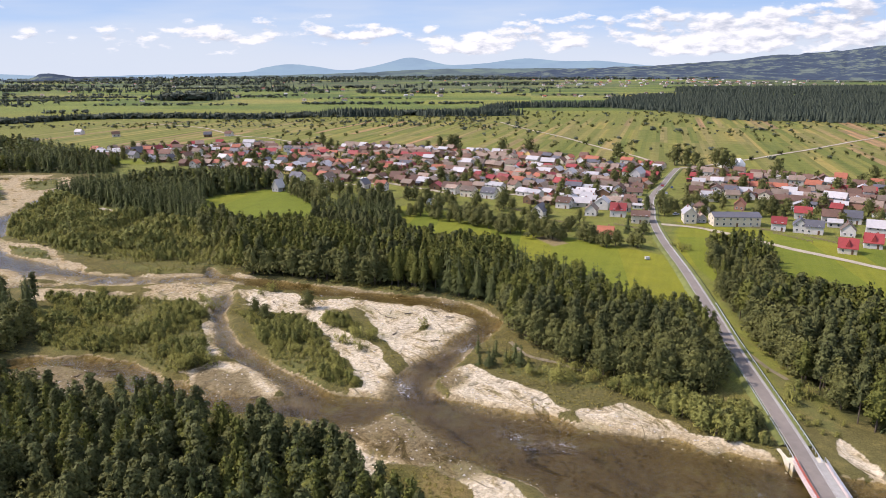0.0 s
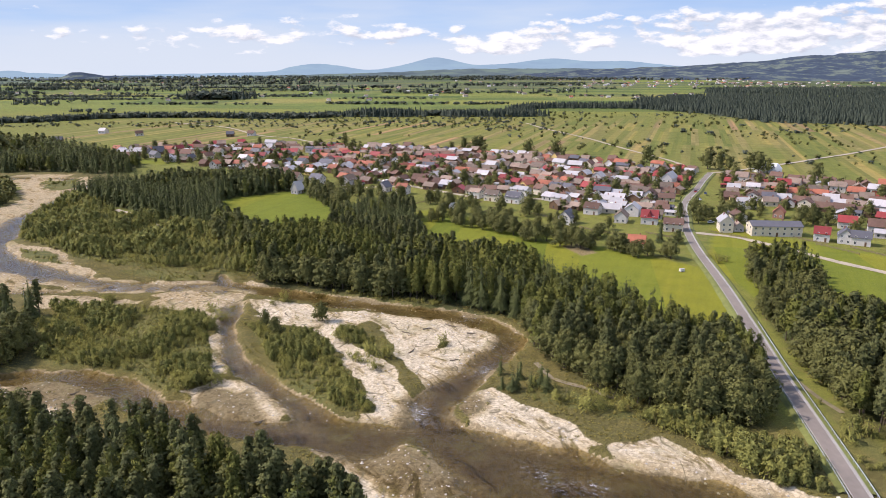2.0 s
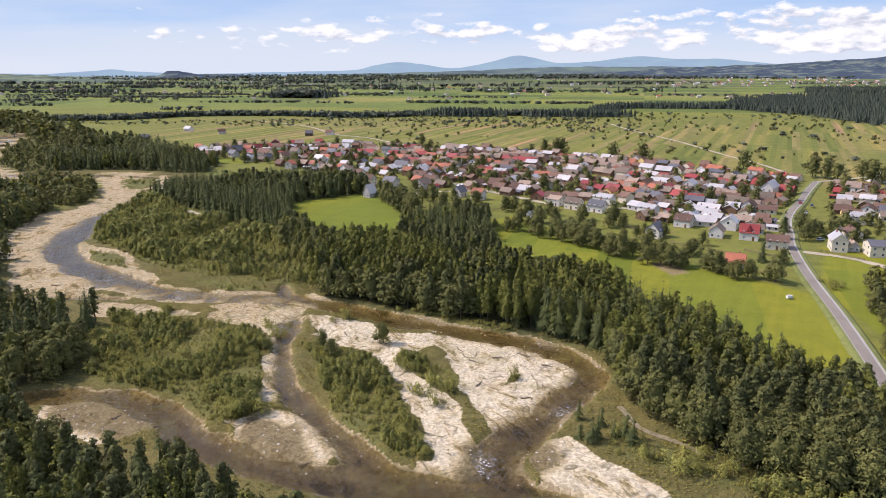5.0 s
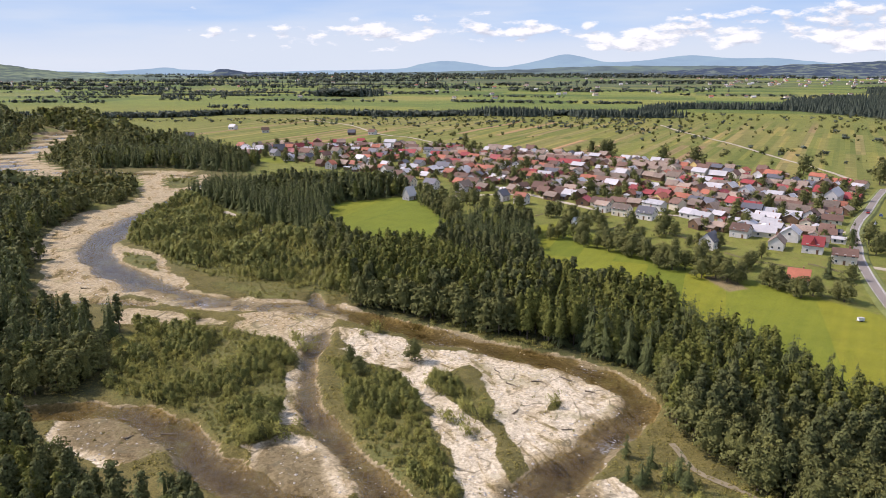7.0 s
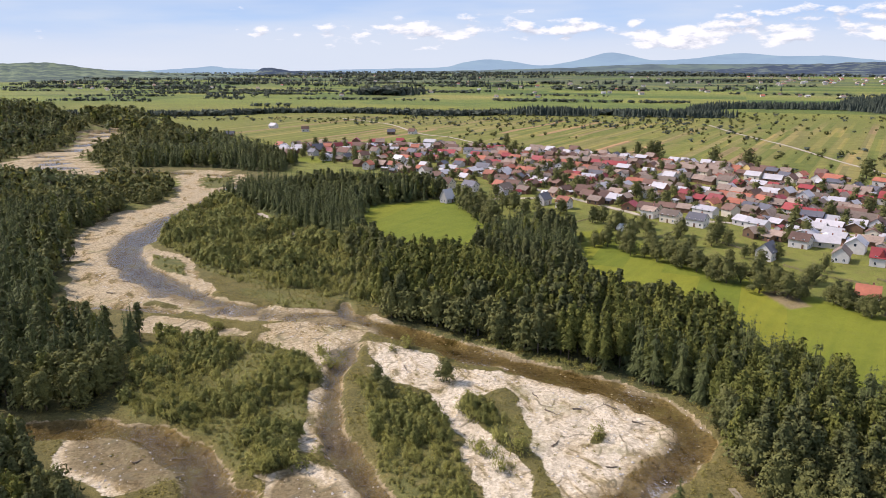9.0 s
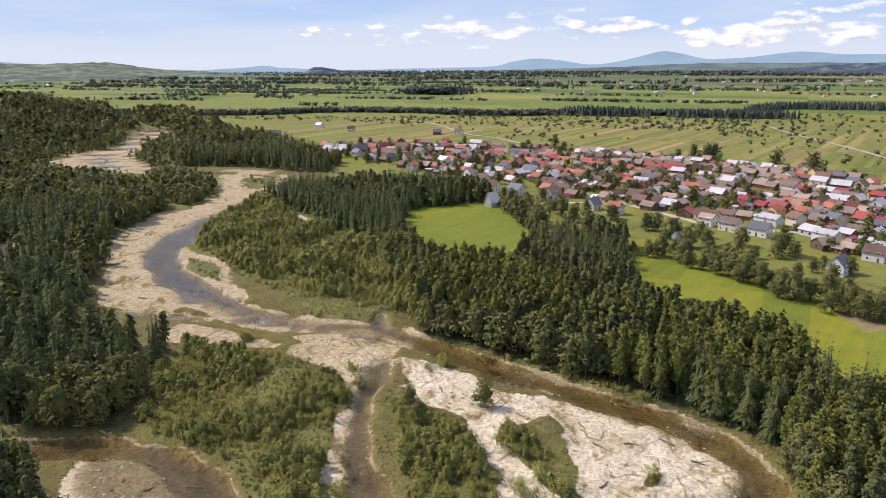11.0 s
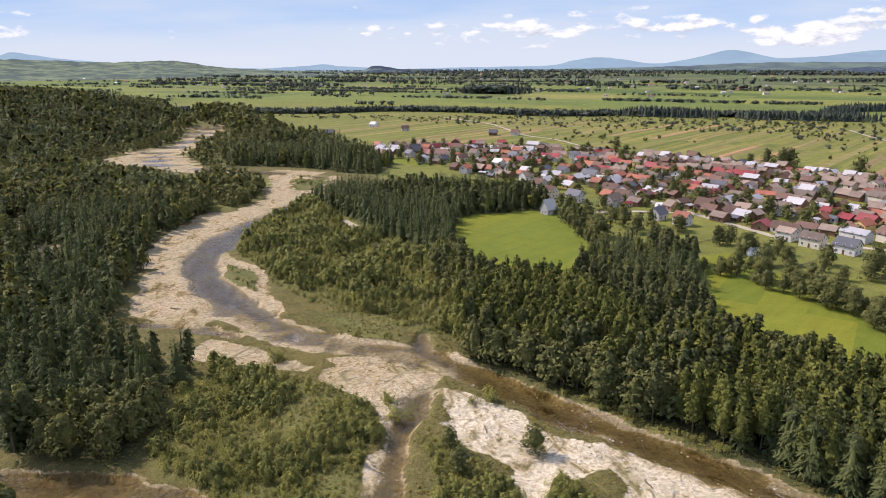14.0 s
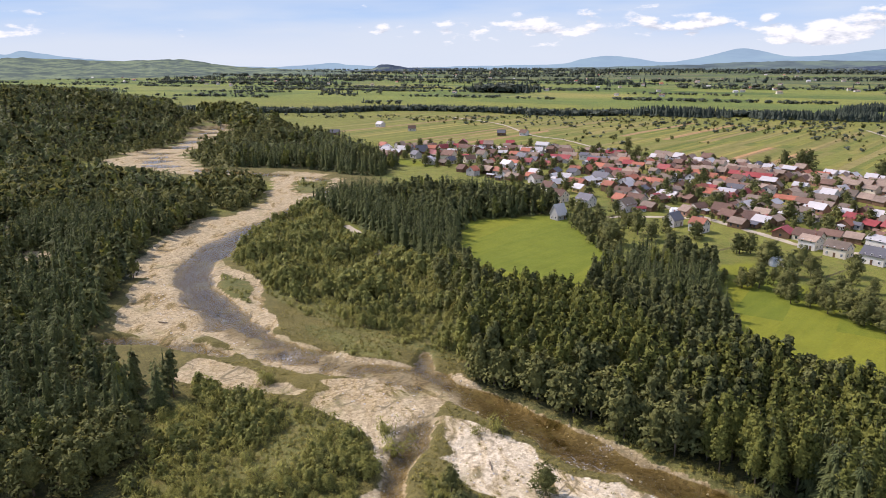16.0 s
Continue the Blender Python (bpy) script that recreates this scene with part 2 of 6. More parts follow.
def water_material():
    """Clear brown shallow water: what lies under it shows, tinted; the surface mirrors the sky, with white riffles."""
    m, t, b, p, out = material("river_water")
    rip = noise_tex(t, stretch(t, turned(t, p, radians(30)), 1.3, 2.6, 1), 1.0, 6, 0.82)
    run = noise_tex(t, p, 0.05, 2, 0.5)
    n = node(t, "ShaderNodeBump", Strength=0.6, Distance=0.2)
    t.links.new(rip, n.inputs["Height"])
    glass = node(t, "ShaderNodeBsdfTransparent", Color=(0.90, 0.87, 0.71, 1))
    gloss = node(t, "ShaderNodeBsdfGlossy", Roughness=0.16)
    t.links.new(n.outputs[0], gloss.inputs["Normal"])
    fres = node(t, "ShaderNodeFresnel", IOR=1.27)
    t.links.new(n.outputs[0], fres.inputs["Normal"])
    mix = t.nodes.new("ShaderNodeMixShader")
    t.links.new(fres.outputs[0], mix.inputs[0])
    t.links.new(glass.outputs[0], mix.inputs[1])
    t.links.new(gloss.outputs[0], mix.inputs[2])
    foam = t.nodes.new("ShaderNodeMapRange")
    foam.inputs["From Min"].default_value, foam.inputs["From Max"].default_value = 1.21, 1.36
    t.links.new(calc(t, "ADD", rip, run), foam.inputs["Value"])
    b.inputs["Base Color"].default_value = (0.62, 0.61, 0.57, 1)
    b.inputs["Roughness"].default_value = 0.7
    top = t.nodes.new("ShaderNodeMixShader")
    t.links.new(foam.outputs[0], top.inputs[0])
    t.links.new(mix.outputs[0], top.inputs[1])
    t.links.new(b.outputs[0], top.inputs[2])
    t.links.new(top.outputs[0], out.inputs["Surface"])
    return m


def leaf_material(name, dark, light, scale=0.18, through_light=0.14, grain=3.2):
    """Foliage: colour varies from tree to tree, from spray to spray and leaf to leaf; a crown is shaded as a soft whole."""
    m, t, b, p, out = material(name)
    isle = t.nodes.new("ShaderNodeNewGeometry").outputs["Random Per Island"]
    patch = noise_tex(t, p, scale, 2, 0.5)
    leaf = noise_tex(t, p, grain, 2, 0.7)
    f = calc(t, "ADD", calc(t, "MULTIPLY", isle, 0.20), calc(t, "ADD", calc(t, "MULTIPLY", patch, 0.75), calc(t, "MULTIPLY", leaf, 0.25)))
    col = ramp(t, f, [(0.30, dark), (0.80, light), (1.0, (light[0] * 1.25, light[1] * 1.08, light[2]))])
    col = blend(t, 1.0, col, ramp(t, leaf, [(0.34, (0.68,) * 3), (0.5, (1.0,) * 3), (0.66, (1.28,) * 3)]), "MULTIPLY")
    t.links.new(col, b.inputs["Base Color"])
    b.inputs["Roughness"].default_value = 0.75
    b.inputs["Specular IOR Level"].default_value = 0.12
    face = t.nodes.new("ShaderNodeAttribute")
    face.attribute_name = "facing"
    turn = t.nodes.new("ShaderNodeVectorTransform")
    turn.vector_type, turn.convert_from, turn.convert_to = "NORMAL", "OBJECT", "WORLD"
    t.links.new(face.outputs["Vector"], turn.inputs[0])
    add = t.nodes.new("ShaderNodeVectorMath")
    add.operation = "MULTIPLY_ADD"
    add.inputs[1].default_value = (0.25, 0.25, 0.25)
    t.links.new(t.nodes.new("ShaderNodeNewGeometry").outputs["Normal"], add.inputs[0])
    t.links.new(turn.outputs[0], add.inputs[2])
    way = t.nodes.new("ShaderNodeVectorMath")
    way.operation = "NORMALIZE"
    t.links.new(add.outputs[0], way.inputs[0])
    tr = node(t, "ShaderNodeBsdfTranslucent")
    t.links.new(col, tr.inputs["Color"])
    for shader in (b, tr):
        t.links.new(way.outputs[0], shader.inputs["Normal"])
    mix = node(t, "ShaderNodeMixShader", Fac=through_light)
    t.links.new(b.outputs[0], mix.inputs[1])
    t.links.new(tr.outputs[0], mix.inputs[2])
    t.links.new(mix.outputs[0], out.inputs["Surface"])
    return m


def plain(name, col, rough=0.8, grain=1.5, amount=0.18, metal=0.0, by_object=0.0, relief=0.0, ribs=None):
    m, t, b, p, _ = material(name)
    n1 = noise_tex(t, p, grain, 4, 0.65)
    n2 = noise_tex(t, p, grain * 0.13, 3, 0.6)
    f = calc(t, "ADD", calc(t, "MULTIPLY", n1, 0.5), calc(t, "MULTIPLY", n2, 0.5))
    c = blend(t, 1.0, col, ramp(t, f, [(0.3, (1 - amount * 1.6,) * 3), (0.7, (1 + amount,) * 3)]), "MULTIPLY")
    if by_object:
        r = t.nodes.new("ShaderNodeObjectInfo").outputs["Random"]
        c = blend(t, 1.0, c, ramp(t, r, [(0.0, (1 - by_object, 1 - by_object, 1 - by_object)), (1.0, (1 + by_object, 1 + by_object * 0.8, 1 + by_object * 0.7))]), "MULTIPLY")
    t.links.new(c, b.inputs["Base Color"])
    b.inputs["Roughness"].default_value, b.inputs["Metallic"].default_value = rough, metal
    b.inputs["Specular IOR Level"].default_value = 0.3
    if relief:
        bump(t, b, n1, 0.6, relief)
    return m


M_GROUND, M_WATER = ground_material(), water_material()
M_SPRUCE = leaf_material("spruce_needles", (0.050, 0.065, 0.025), (0.126, 0.138, 0.044), 0.14)
M_PINE = leaf_material("pine_needles", (0.058, 0.068, 0.026), (0.138, 0.142, 0.047), 0.16)
M_LARCH = leaf_material("larch_needles", (0.076, 0.088, 0.021), (0.172, 0.174, 0.037), 0.14)
M_LEAF = leaf_material("broad_leaves", (0.074, 0.080, 0.026), (0.170, 0.168, 0.051), 0.13)
M_WILLOW = leaf_material("willow_leaves", (0.150, 0.152, 0.036), (0.275, 0.258, 0.062), 0.16)
M_ALDER = leaf_material("alder_leaves", (0.124, 0.136, 0.036), (0.245, 0.240, 0.064), 0.12)
M_WEED = leaf_material("weeds", (0.115, 0.108, 0.026), (0.25, 0.205, 0.050), 0.25)
# mild distance haze is put into this leaf colour; the firs take it darker
M_HAZY_LEAF = leaf_material("far_leaves_haze_tint", (0.070, 0.085, 0.064), (0.120, 0.136, 0.092), 0.02, 0.15, 0.9)
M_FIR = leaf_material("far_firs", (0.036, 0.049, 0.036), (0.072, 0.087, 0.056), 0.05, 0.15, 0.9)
M_BARK = plain("bark", (0.11, 0.085, 0.06), 0.95, 3.0, 0.3)
M_ASPHALT = plain("asphalt", (0.235, 0.200, 0.165), 0.95, 0.8, 0.14)
M_CONCRETE = plain("concrete", (0.36, 0.34, 0.30), 0.9, 1.2, 0.15)
M_VERGE = plain("verge_grass", (0.165, 0.18, 0.05), 0.95, 0.8, 0.3)
M_LINE = plain("road_paint", (0.55, 0.54, 0.50), 0.7, 2.0, 0.15)
M_TRACK = plain("dirt_track", (0.42, 0.355, 0.255), 0.95, 0.9, 0.2)
M_SAND = plain("sandy_path", (0.25, 0.205, 0.125), 0.95, 0.9, 0.25)
M_STEEL = plain("galvanised_steel", (0.55, 0.56, 0.57), 0.45, 2.0, 0.1, 0.6)
M_RAILRED = plain("red_paint", (0.42, 0.10, 0.06), 0.6, 2.0, 0.15)
M_GLASS = plain("window_glass", (0.035, 0.045, 0.055), 0.12, 1.0, 0.1)
M_FRAME = plain("window_frame", (0.75, 0.74, 0.7), 0.6, 2.0, 0.08)
M_DOOR = plain("door_wood", (0.16, 0.09, 0.05), 0.6, 3.0, 0.2)
M_BRICK = plain("chimney_brick", (0.33, 0.16, 0.11), 0.9, 4.0, 0.25)
WALLS = [plain("plaster_white", (0.62, 0.59, 0.53), 0.9, 1.0, 0.12, by_object=0.08), plain("plaster_cream", (0.66, 0.59, 0.45), 0.9, 1.0, 0.1, by_object=0.1),
         plain("plaster_grey", (0.45, 0.43, 0.40), 0.9, 1.0, 0.12, by_object=0.12), plain("wood_board", (0.17, 0.105, 0.06), 0.85, 2.0, 0.25, by_object=0.25),
         plain("plaster_yellow", (0.70, 0.52, 0.20), 0.9, 1.0, 0.1, by_object=0.1), plain("brick_wall", (0.36, 0.20, 0.14), 0.9, 3.0, 0.15, by_object=0.15)]
ROOFS = {"grey-brown": plain("roof_grey_brown", (0.25, 0.195, 0.148), 0.9, 1.2, 0.25, by_object=0.45, relief=0.05),
         "brown": plain("roof_brown", (0.165, 0.10, 0.072), 0.85, 1.2, 0.2, by_object=0.3, relief=0.05),
         "red": plain("roof_red", (0.29, 0.05, 0.045), 0.5, 1.2, 0.15, by_object=0.25, relief=0.04),
         "orange-red": plain("roof_orange", (0.36, 0.125, 0.07), 0.7, 1.2, 0.18, by_object=0.2, relief=0.05),
         "light grey": plain("roof_light", (0.46, 0.44, 0.42), 0.45, 1.2, 0.12, by_object=0.15, relief=0.03),
         "dark grey": plain("roof_slate", (0.11, 0.11, 0.12), 0.6, 1.2, 0.15, by_object=0.2, relief=0.04)}

# ---- plan of the valley ----
WATER = -0.5
# channels: x, y, half width
MAIN = [(-520, 700, 6), (-480, 600, 6), (-430, 520, 5), (-390, 449, 4.5), (-345, 412, 4), (-290, 412, 3.2), (-240, 416, 2.5), (-214, 402, 2), (-203, 359, 2), (-196, 325, 2.6),
        (-190, 297, 4.5), (-181, 272, 7), (-170, 250, 6), (-151, 235, 6), (-130, 221, 6.5), (-110, 213, 5), (-90, 211, 5), (-72, 212, 5), (-57, 208, 4.5),
        (-37, 200, 4.5), (-20, 194.5, 4.5), (-4, 189.5, 4.5), (6, 184, 4.2), (11, 176, 3.8), (9, 166, 3.6), (4, 155, 4.2)]
LOWER = [(4, 155, 4.2), (-2, 147, 5), (-6, 138, 5), (-5, 129, 6), (2, 121, 8), (12, 113.5, 11), (24, 107, 13), (40, 99, 14), (60, 88, 14), (95, 70, 14), (150, 50, 14), (260, 20, 14)]
SIDE = [(-70, 208, 3), (-64, 200, 2.6), (-62.5, 190, 2.2), (-60, 178, 2.2), (-55, 166, 2.4), (-49, 156, 2.8), (-42, 147, 3), (-35, 140, 3.2), (-29, 134, 3.6), (-20, 128, 4.5), (-6, 126, 5)]
WEST = [(-230, 175, 4), (-175, 158, 4), (-130, 142, 4), (-110, 143.5, 3.6), (-94, 149, 3.2), (-82, 149, 3.2), (-70, 143.5, 4), (-61, 136, 4), (-50, 131, 4), (-40, 128, 4), (-28, 126, 4.5), (-14, 125, 5)]
POOL = [(-77, 225, 1.2), (-75, 219, 1.8), (-71, 213, 1.5)]
WESTARM = [(-118, 205, 2), (-135, 205, 2.2), (-150, 200, 1.5)]
CHANNELS = [MAIN, LOWER, SIDE, WEST, POOL, WESTARM]
SHOALS = [(-140, 216, 8), (-118, 207, 9), (-96, 208, 9), (-76, 208, 7), (-62, 204, 5)]
# bare gravel
BARS = [
    [(-27, 190), (-13, 189), (-1, 185), (6, 178), (7, 172), (4, 163), (-2, 149), (-8, 147), (-12, 156), (-17, 168)],
    [(-48, 194), (-40, 178), (-30, 163), (-22, 148), (-18, 131), (-11, 130), (-11, 141), (-15, 152), (-24, 168), (-34, 186), (-40, 193)],
    [(-1, 143), (6, 145), (11, 139), (20, 131), (26, 124), (20, 121), (11, 124), (3, 128)],
    [(24, 124), (36, 128), (48, 114), (60, 104), (60, 98), (44, 106), (30, 116)],
    [(-27, 122), (-19, 125), (-9, 120), (2, 111), (6, 103), (12, 95), (0, 84), (-8, 95), (-16, 108)],
    [(-153, 204), (-177, 236), (-179, 255), (-162, 243), (-143, 228), (-127, 215), (-131, 205)],
    [(-178, 240), (-186, 238), (-199, 256), (-214, 288), (-222, 312), (-212, 318), (-219, 347), (-244, 384), (-264, 408), (-276, 418), (-250, 427), (-220, 417), (-206, 384), (-195, 372), (-191, 343), (-189, 309), (-183, 279), (-176, 258)],
    [(-92, 203), (-80, 207), (-68, 203), (-64, 196), (-60, 183), (-66, 184), (-74, 194)],
    [(-99, 146), (-86, 147), (-74, 145), (-68, 140), (-77, 131), (-90, 134)],
    [(-60, 180), (-57, 166), (-50, 150), (-56, 150), (-63, 168)],
    [(-52, 150), (-40, 143), (-34, 133), (-36, 128), (-50, 133), (-58, 142)],
    [(-124, 216), (-104, 208), (-92, 206), (-94, 203), (-106, 203), (-120, 208)],
    [(-100, 216), (-76, 216), (-66, 216), (-58, 212), (-74, 214)],
    [(-175, 262), (-165, 254), (-140, 234), (-146, 238)],
    [(-200, 302), (-186, 270), (-176, 262), (-180, 276), (-192, 306)],
    [(-396, 409), (-416, 454), (-414, 494), (-500, 600), (-520, 690), (-490, 690), (-464, 610), (-420, 540), (-374, 454), (-311, 408), (-276, 418), (-270, 404), (-320, 392)],
    [(-90, 199), (-82, 202), (-72, 199), (-62, 190), (-58, 178), (-61, 178), (-74, 189), (-86, 192)],
    [(-121, 199), (-108, 201), (-98, 200), (-89, 199), (-90, 194), (-100, 192), (-112, 190), (-119, 192)],
    [(-60, 198), (-48, 197), (-34, 191), (-24, 186), (-28, 178), (-40, 178), (-48, 180), (-56, 186)],
    [(-171, 262), (-146, 254), (-133, 238), (-114, 223), (-120, 221), (-140, 228), (-160, 246)],
    [(-136, 213), (-118, 209), (-98, 207), (-78, 206), (-64, 203), (-62, 212), (-80, 217.5), (-100, 217), (-118, 220), (-132, 224)],
    [(70, 114), (73, 104), (73, 95), (68, 99), (67.5, 107)],
    [(-241, 246), (-232, 249), (-211, 233), (-219, 228)],
    [(-287, 268), (-280, 271), (-254, 254), (-261, 249)],
]
MUD = [
    [(-29, 123), (-19, 126), (-9, 121), (2, 112), (8, 103), (0, 101), (-8, 108), (-18, 113)],
    [(-100, 147), (-86, 149), (-72, 147), (-66, 140), (-72, 133), (-88, 136)],
    [(-4, 146), (2, 148), (4, 138), (-2, 128), (-12, 128), (-12, 140)],
    [(-56, 148), (-44, 142), (-36, 130), (-52, 131)],
]
SCRUB = [
    [(-113, 191), (-103, 189), (-85, 191), (-75, 189), (-63, 178), (-63, 172), (-55, 156), (-53, 146), (-60, 141), (-73, 151), (-91, 153.5), (-99, 158), (-106, 183)],
    [(-53, 182), (-46, 178), (-34, 167), (-27, 154), (-20, 143), (-18, 134), (-29, 136), (-38, 147), (-47, 164), (-55, 180)],
    [(-35, 184), (-31, 181.5), (-24, 172), (-19, 164), (-18.5, 160), (-22, 161.5), (-31, 174)],
    [(-8, 172), (-3, 172), (-2, 166), (-7, 165)],
    [(-246, 405), (-222, 409), (-209, 381), (-215, 368), (-232, 384)],
    [(-164, 255), (-146, 250), (-134, 234), (-146, 237)],
    [(-116, 228), (-106, 229), (-84, 222), (-80, 217), (-90, 216), (-107, 221)],
    [(-12, 104), (-2, 104), (4, 96), (4, 84), (-8, 88)],
]
CLEARING = [(7, 165), (14, 164), (21, 146), (29, 136), (24, 131), (16, 139), (9, 142), (4, 153)]
COPSE = [(87, 226), (95, 243), (104, 249), (110, 240), (108, 222), (102, 208), (97, 196), (108, 186), (112, 172), (88, 176), (76.5, 178), (79, 194), (84, 208)]
FORESTS = {   # outline, spacing, heights, mix of spruce / larch / pine / broadleaf
    "river": ([(-68, 222), (-60, 213), (-54, 210), (-40, 206), (-29, 204.5), (-18, 200), (-8, 194.5), (-1, 191.5), (8, 188.5), (14, 184), (22, 200), (22, 216), (8, 236), (-12, 240), (-22, 226), (-44, 254), (-50, 258), (-72, 262), (-93, 278), (-98, 270), (-72, 248)], 2.45, (10, 13.5), (0.1, 0.66, 0.08, 0.16)),
    "shore": ([(16, 184), (17, 178), (16, 166), (22, 152), (30, 142), (44, 134), (54, 128), (60, 142), (62, 160), (50, 178), (36, 194), (22, 216), (22, 200)], 2.45, (9, 13.5), (0.20, 0.30, 0.20, 0.30)),
    "north": ([(-197, 376), (-164, 380), (-150, 398), (-120, 398), (-98, 388), (-88, 375), (-100, 362), (-116, 352), (-114, 324), (-102, 300), (-95, 283), (-112, 290), (-160, 326), (-202, 352)], 2.9, (8.5, 12), (0.8, 0.04, 0.13, 0.03)),
    "grove": ([(-57, 299), (-44, 318), (-23, 315), (-16, 262), (-13, 236), (-23, 224), (-44, 256), (-50, 264)], 2.8, (8.5, 11.5), (0.45, 0.08, 0.42, 0.05)),
    "bend": ([(-262, 436), (-225, 428), (-204, 430), (-212, 476), (-250, 504), (-340, 578), (-365, 562), (-350, 480), (-305, 425)], 4.0, (8, 12.5), (0.80, 0.04, 0.08, 0.08)),
    "west": ([(-112, 187), (-108, 177), (-101, 163), (-94, 154), (-95, 152), (-104, 150.5), (-118, 148.5), (-150, 155), (-215, 198), (-345, 284), (-420, 345), (-395, 372), (-345, 368), (-288, 358), (-256, 346), (-234, 328), (-218, 304), (-196, 263), (-184, 241), (-169, 220), (-156, 203), (-146, 185), (-125, 183)], 3.5, (8.5, 13), (0.46, 0.06, 0.12, 0.36)),
    "near": ([(-102, 112), (-124, 132), (-98, 135), (-86, 128), (-73, 120), (-65, 117), (-56, 119), (-47, 115), (-36, 108), (-26, 104), (-16, 97), (-8, 89), (-1, 80), (4, 72), (-50, 72), (-80, 92)], 2.6, (9, 13.5), (0.28, 0.24, 0.34, 0.14)),
    "east": ([(77, 176), (88, 178), (108, 160), (124, 158), (124, 120), (104, 98), (80, 107), (75.5, 116), (73.5, 130), (74.5, 147)], 2.7, (9.5, 14), (0.32, 0.33, 0.2, 0.15)),
    "copse": (COPSE, 2.9, (6, 10), (0.06, 0.12, 0.08, 0.74)),
    "slope": ([(-402, 358), (-420, 392), (-434, 424), (-452, 508), (-540, 640), (-680, 720), (-1100, 760), (-1100, 300), (-700, 260), (-425, 322)], 6.8, (11, 15), (0.7, 0.04, 0.2, 0.06)),
}
THICKETS = {   # willow and alder scrub: outline, spacing, heights
    "bank": ([(-176, 277), (-172, 267), (-140, 248), (-120, 239), (-100, 231), (-80, 229), (-64, 225), (-70, 247), (-93, 280), (-112, 288), (-134, 296), (-165, 326), (-200, 350), (-207, 372), (-203, 330), (-188, 300)], 1.9, (2.0, 5.8)),
    "isle_west": (SCRUB[0], 1.3, (0.7, 3.3)), "isle_mid": (SCRUB[1], 1.25, (0.8, 3.2)), "isle_gravel": (SCRUB[2], 1.5, (0.8, 2.8)),
    "bar_far": (SCRUB[4], 3.0, (1.0, 2.5)), "bar_bend": (SCRUB[5], 1.8, (0.7, 1.6)), "bar_low": (SCRUB[6], 1.7, (0.6, 1.8)),
    "bridge": ([(36, 132), (46, 131), (58, 122), (57, 108), (50, 113), (42, 123)], 1.4, (2.4, 4.8)),
    "roadside": ([(69.5, 142), (73, 134), (74, 118), (70.5, 112), (67, 116), (68.5, 130)], 3.0, (1.5, 4.5)),
    "upriver_east": ([(-296, 424), (-340, 480), (-360, 560), (-410, 640), (-470, 660), (-462, 610), (-418, 540), (-372, 454), (-312, 410)], 5.0, (3.5, 8)),
    "upriver_west": ([(-392, 404), (-412, 454), (-410, 494), (-496, 600), (-520, 660), (-560, 650), (-460, 500), (-425, 408)], 5.0, (4, 9)),
    "meadow_edge": ([(-84, 368), (-74, 350), (-66, 334), (-58, 318), (-53, 322), (-58, 344), (-68, 362), (-78, 382)], 2.6, (3, 6.5)),
    "bank_edge": ([(-60, 214), (-40, 208.5), (-25, 205), (-10, 198.5), (0, 194), (10, 189), (7, 187), (-2, 190.5), (-12, 195), (-27, 201), (-42, 204.5), (-61, 210)], 1.1, (0.5, 1.7)),
    "bank_meadow": ([(-150, 252), (-128, 238), (-108, 230), (-84, 224), (-66, 221), (-63, 226), (-80, 230), (-100, 233), (-120, 241), (-140, 250)], 1.7, (0.4, 1.6)),
    "arm": ([(-232, 328), (-256, 345), (-286, 357), (-284, 382), (-268, 396), (-246, 380), (-222, 347), (-216, 320)], 3.6, (5, 8.5)),
    "shore": ([(12, 142), (20, 136), (32, 131), (38, 131), (30, 139), (18, 148)], 3.2, (1.5, 4.5)),
}
MEADOWS = [
    [(-118, 348), (-94, 369), (-84, 372), (-66, 344), (-56, 318), (-52, 265), (-70, 268), (-92, 284), (-112, 325)],
    [(-22, 322), (-14, 268), (-10, 244), (10, 240), (25, 219), (39, 196), (52, 180), (62, 172), (72, 192), (76, 236), (60, 250), (36, 272), (10, 300), (-14, 330)],
    [(80, 240), (100, 292), (128, 268), (170, 226), (230, 200), (230, 152), (120, 160), (84, 180)],
    [(-346, 517), (-333, 538), (-307, 506), (-320, 489)],
    [(-250, 500), (-205, 490), (-190, 472), (-214, 470), (-246, 478)],
]


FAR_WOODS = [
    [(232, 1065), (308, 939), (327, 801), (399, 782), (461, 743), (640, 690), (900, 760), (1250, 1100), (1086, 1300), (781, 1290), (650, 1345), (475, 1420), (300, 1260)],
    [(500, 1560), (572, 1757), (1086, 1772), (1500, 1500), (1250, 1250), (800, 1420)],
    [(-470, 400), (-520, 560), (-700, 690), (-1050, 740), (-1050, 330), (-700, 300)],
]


def wobble(x, y, scale, seed=0):
    """Smooth value noise in 0..1 on arrays."""
    u, v = np.asarray(x) / scale, np.asarray(y) / scale
    i, j = np.floor(u).astype(np.int64), np.floor(v).astype(np.int64)
    a, b = u - i, v - j
    a, b = a * a * (3 - 2 * a), b * b * (3 - 2 * b)

    def h(p, q):
        n = (p * 374761393 + q * 668265263 + seed * 974711) & 0x7FFFFFFF
        n = ((n ^ (n >> 13)) * 1274126177) & 0x7FFFFFFF
        return ((n ^ (n >> 16)) & 0xFFFF) / 65535.0

    return (h(i, j) * (1 - a) + h(i + 1, j) * a) * (1 - b) + (h(i, j + 1) * (1 - a) + h(i + 1, j + 1) * a) * b


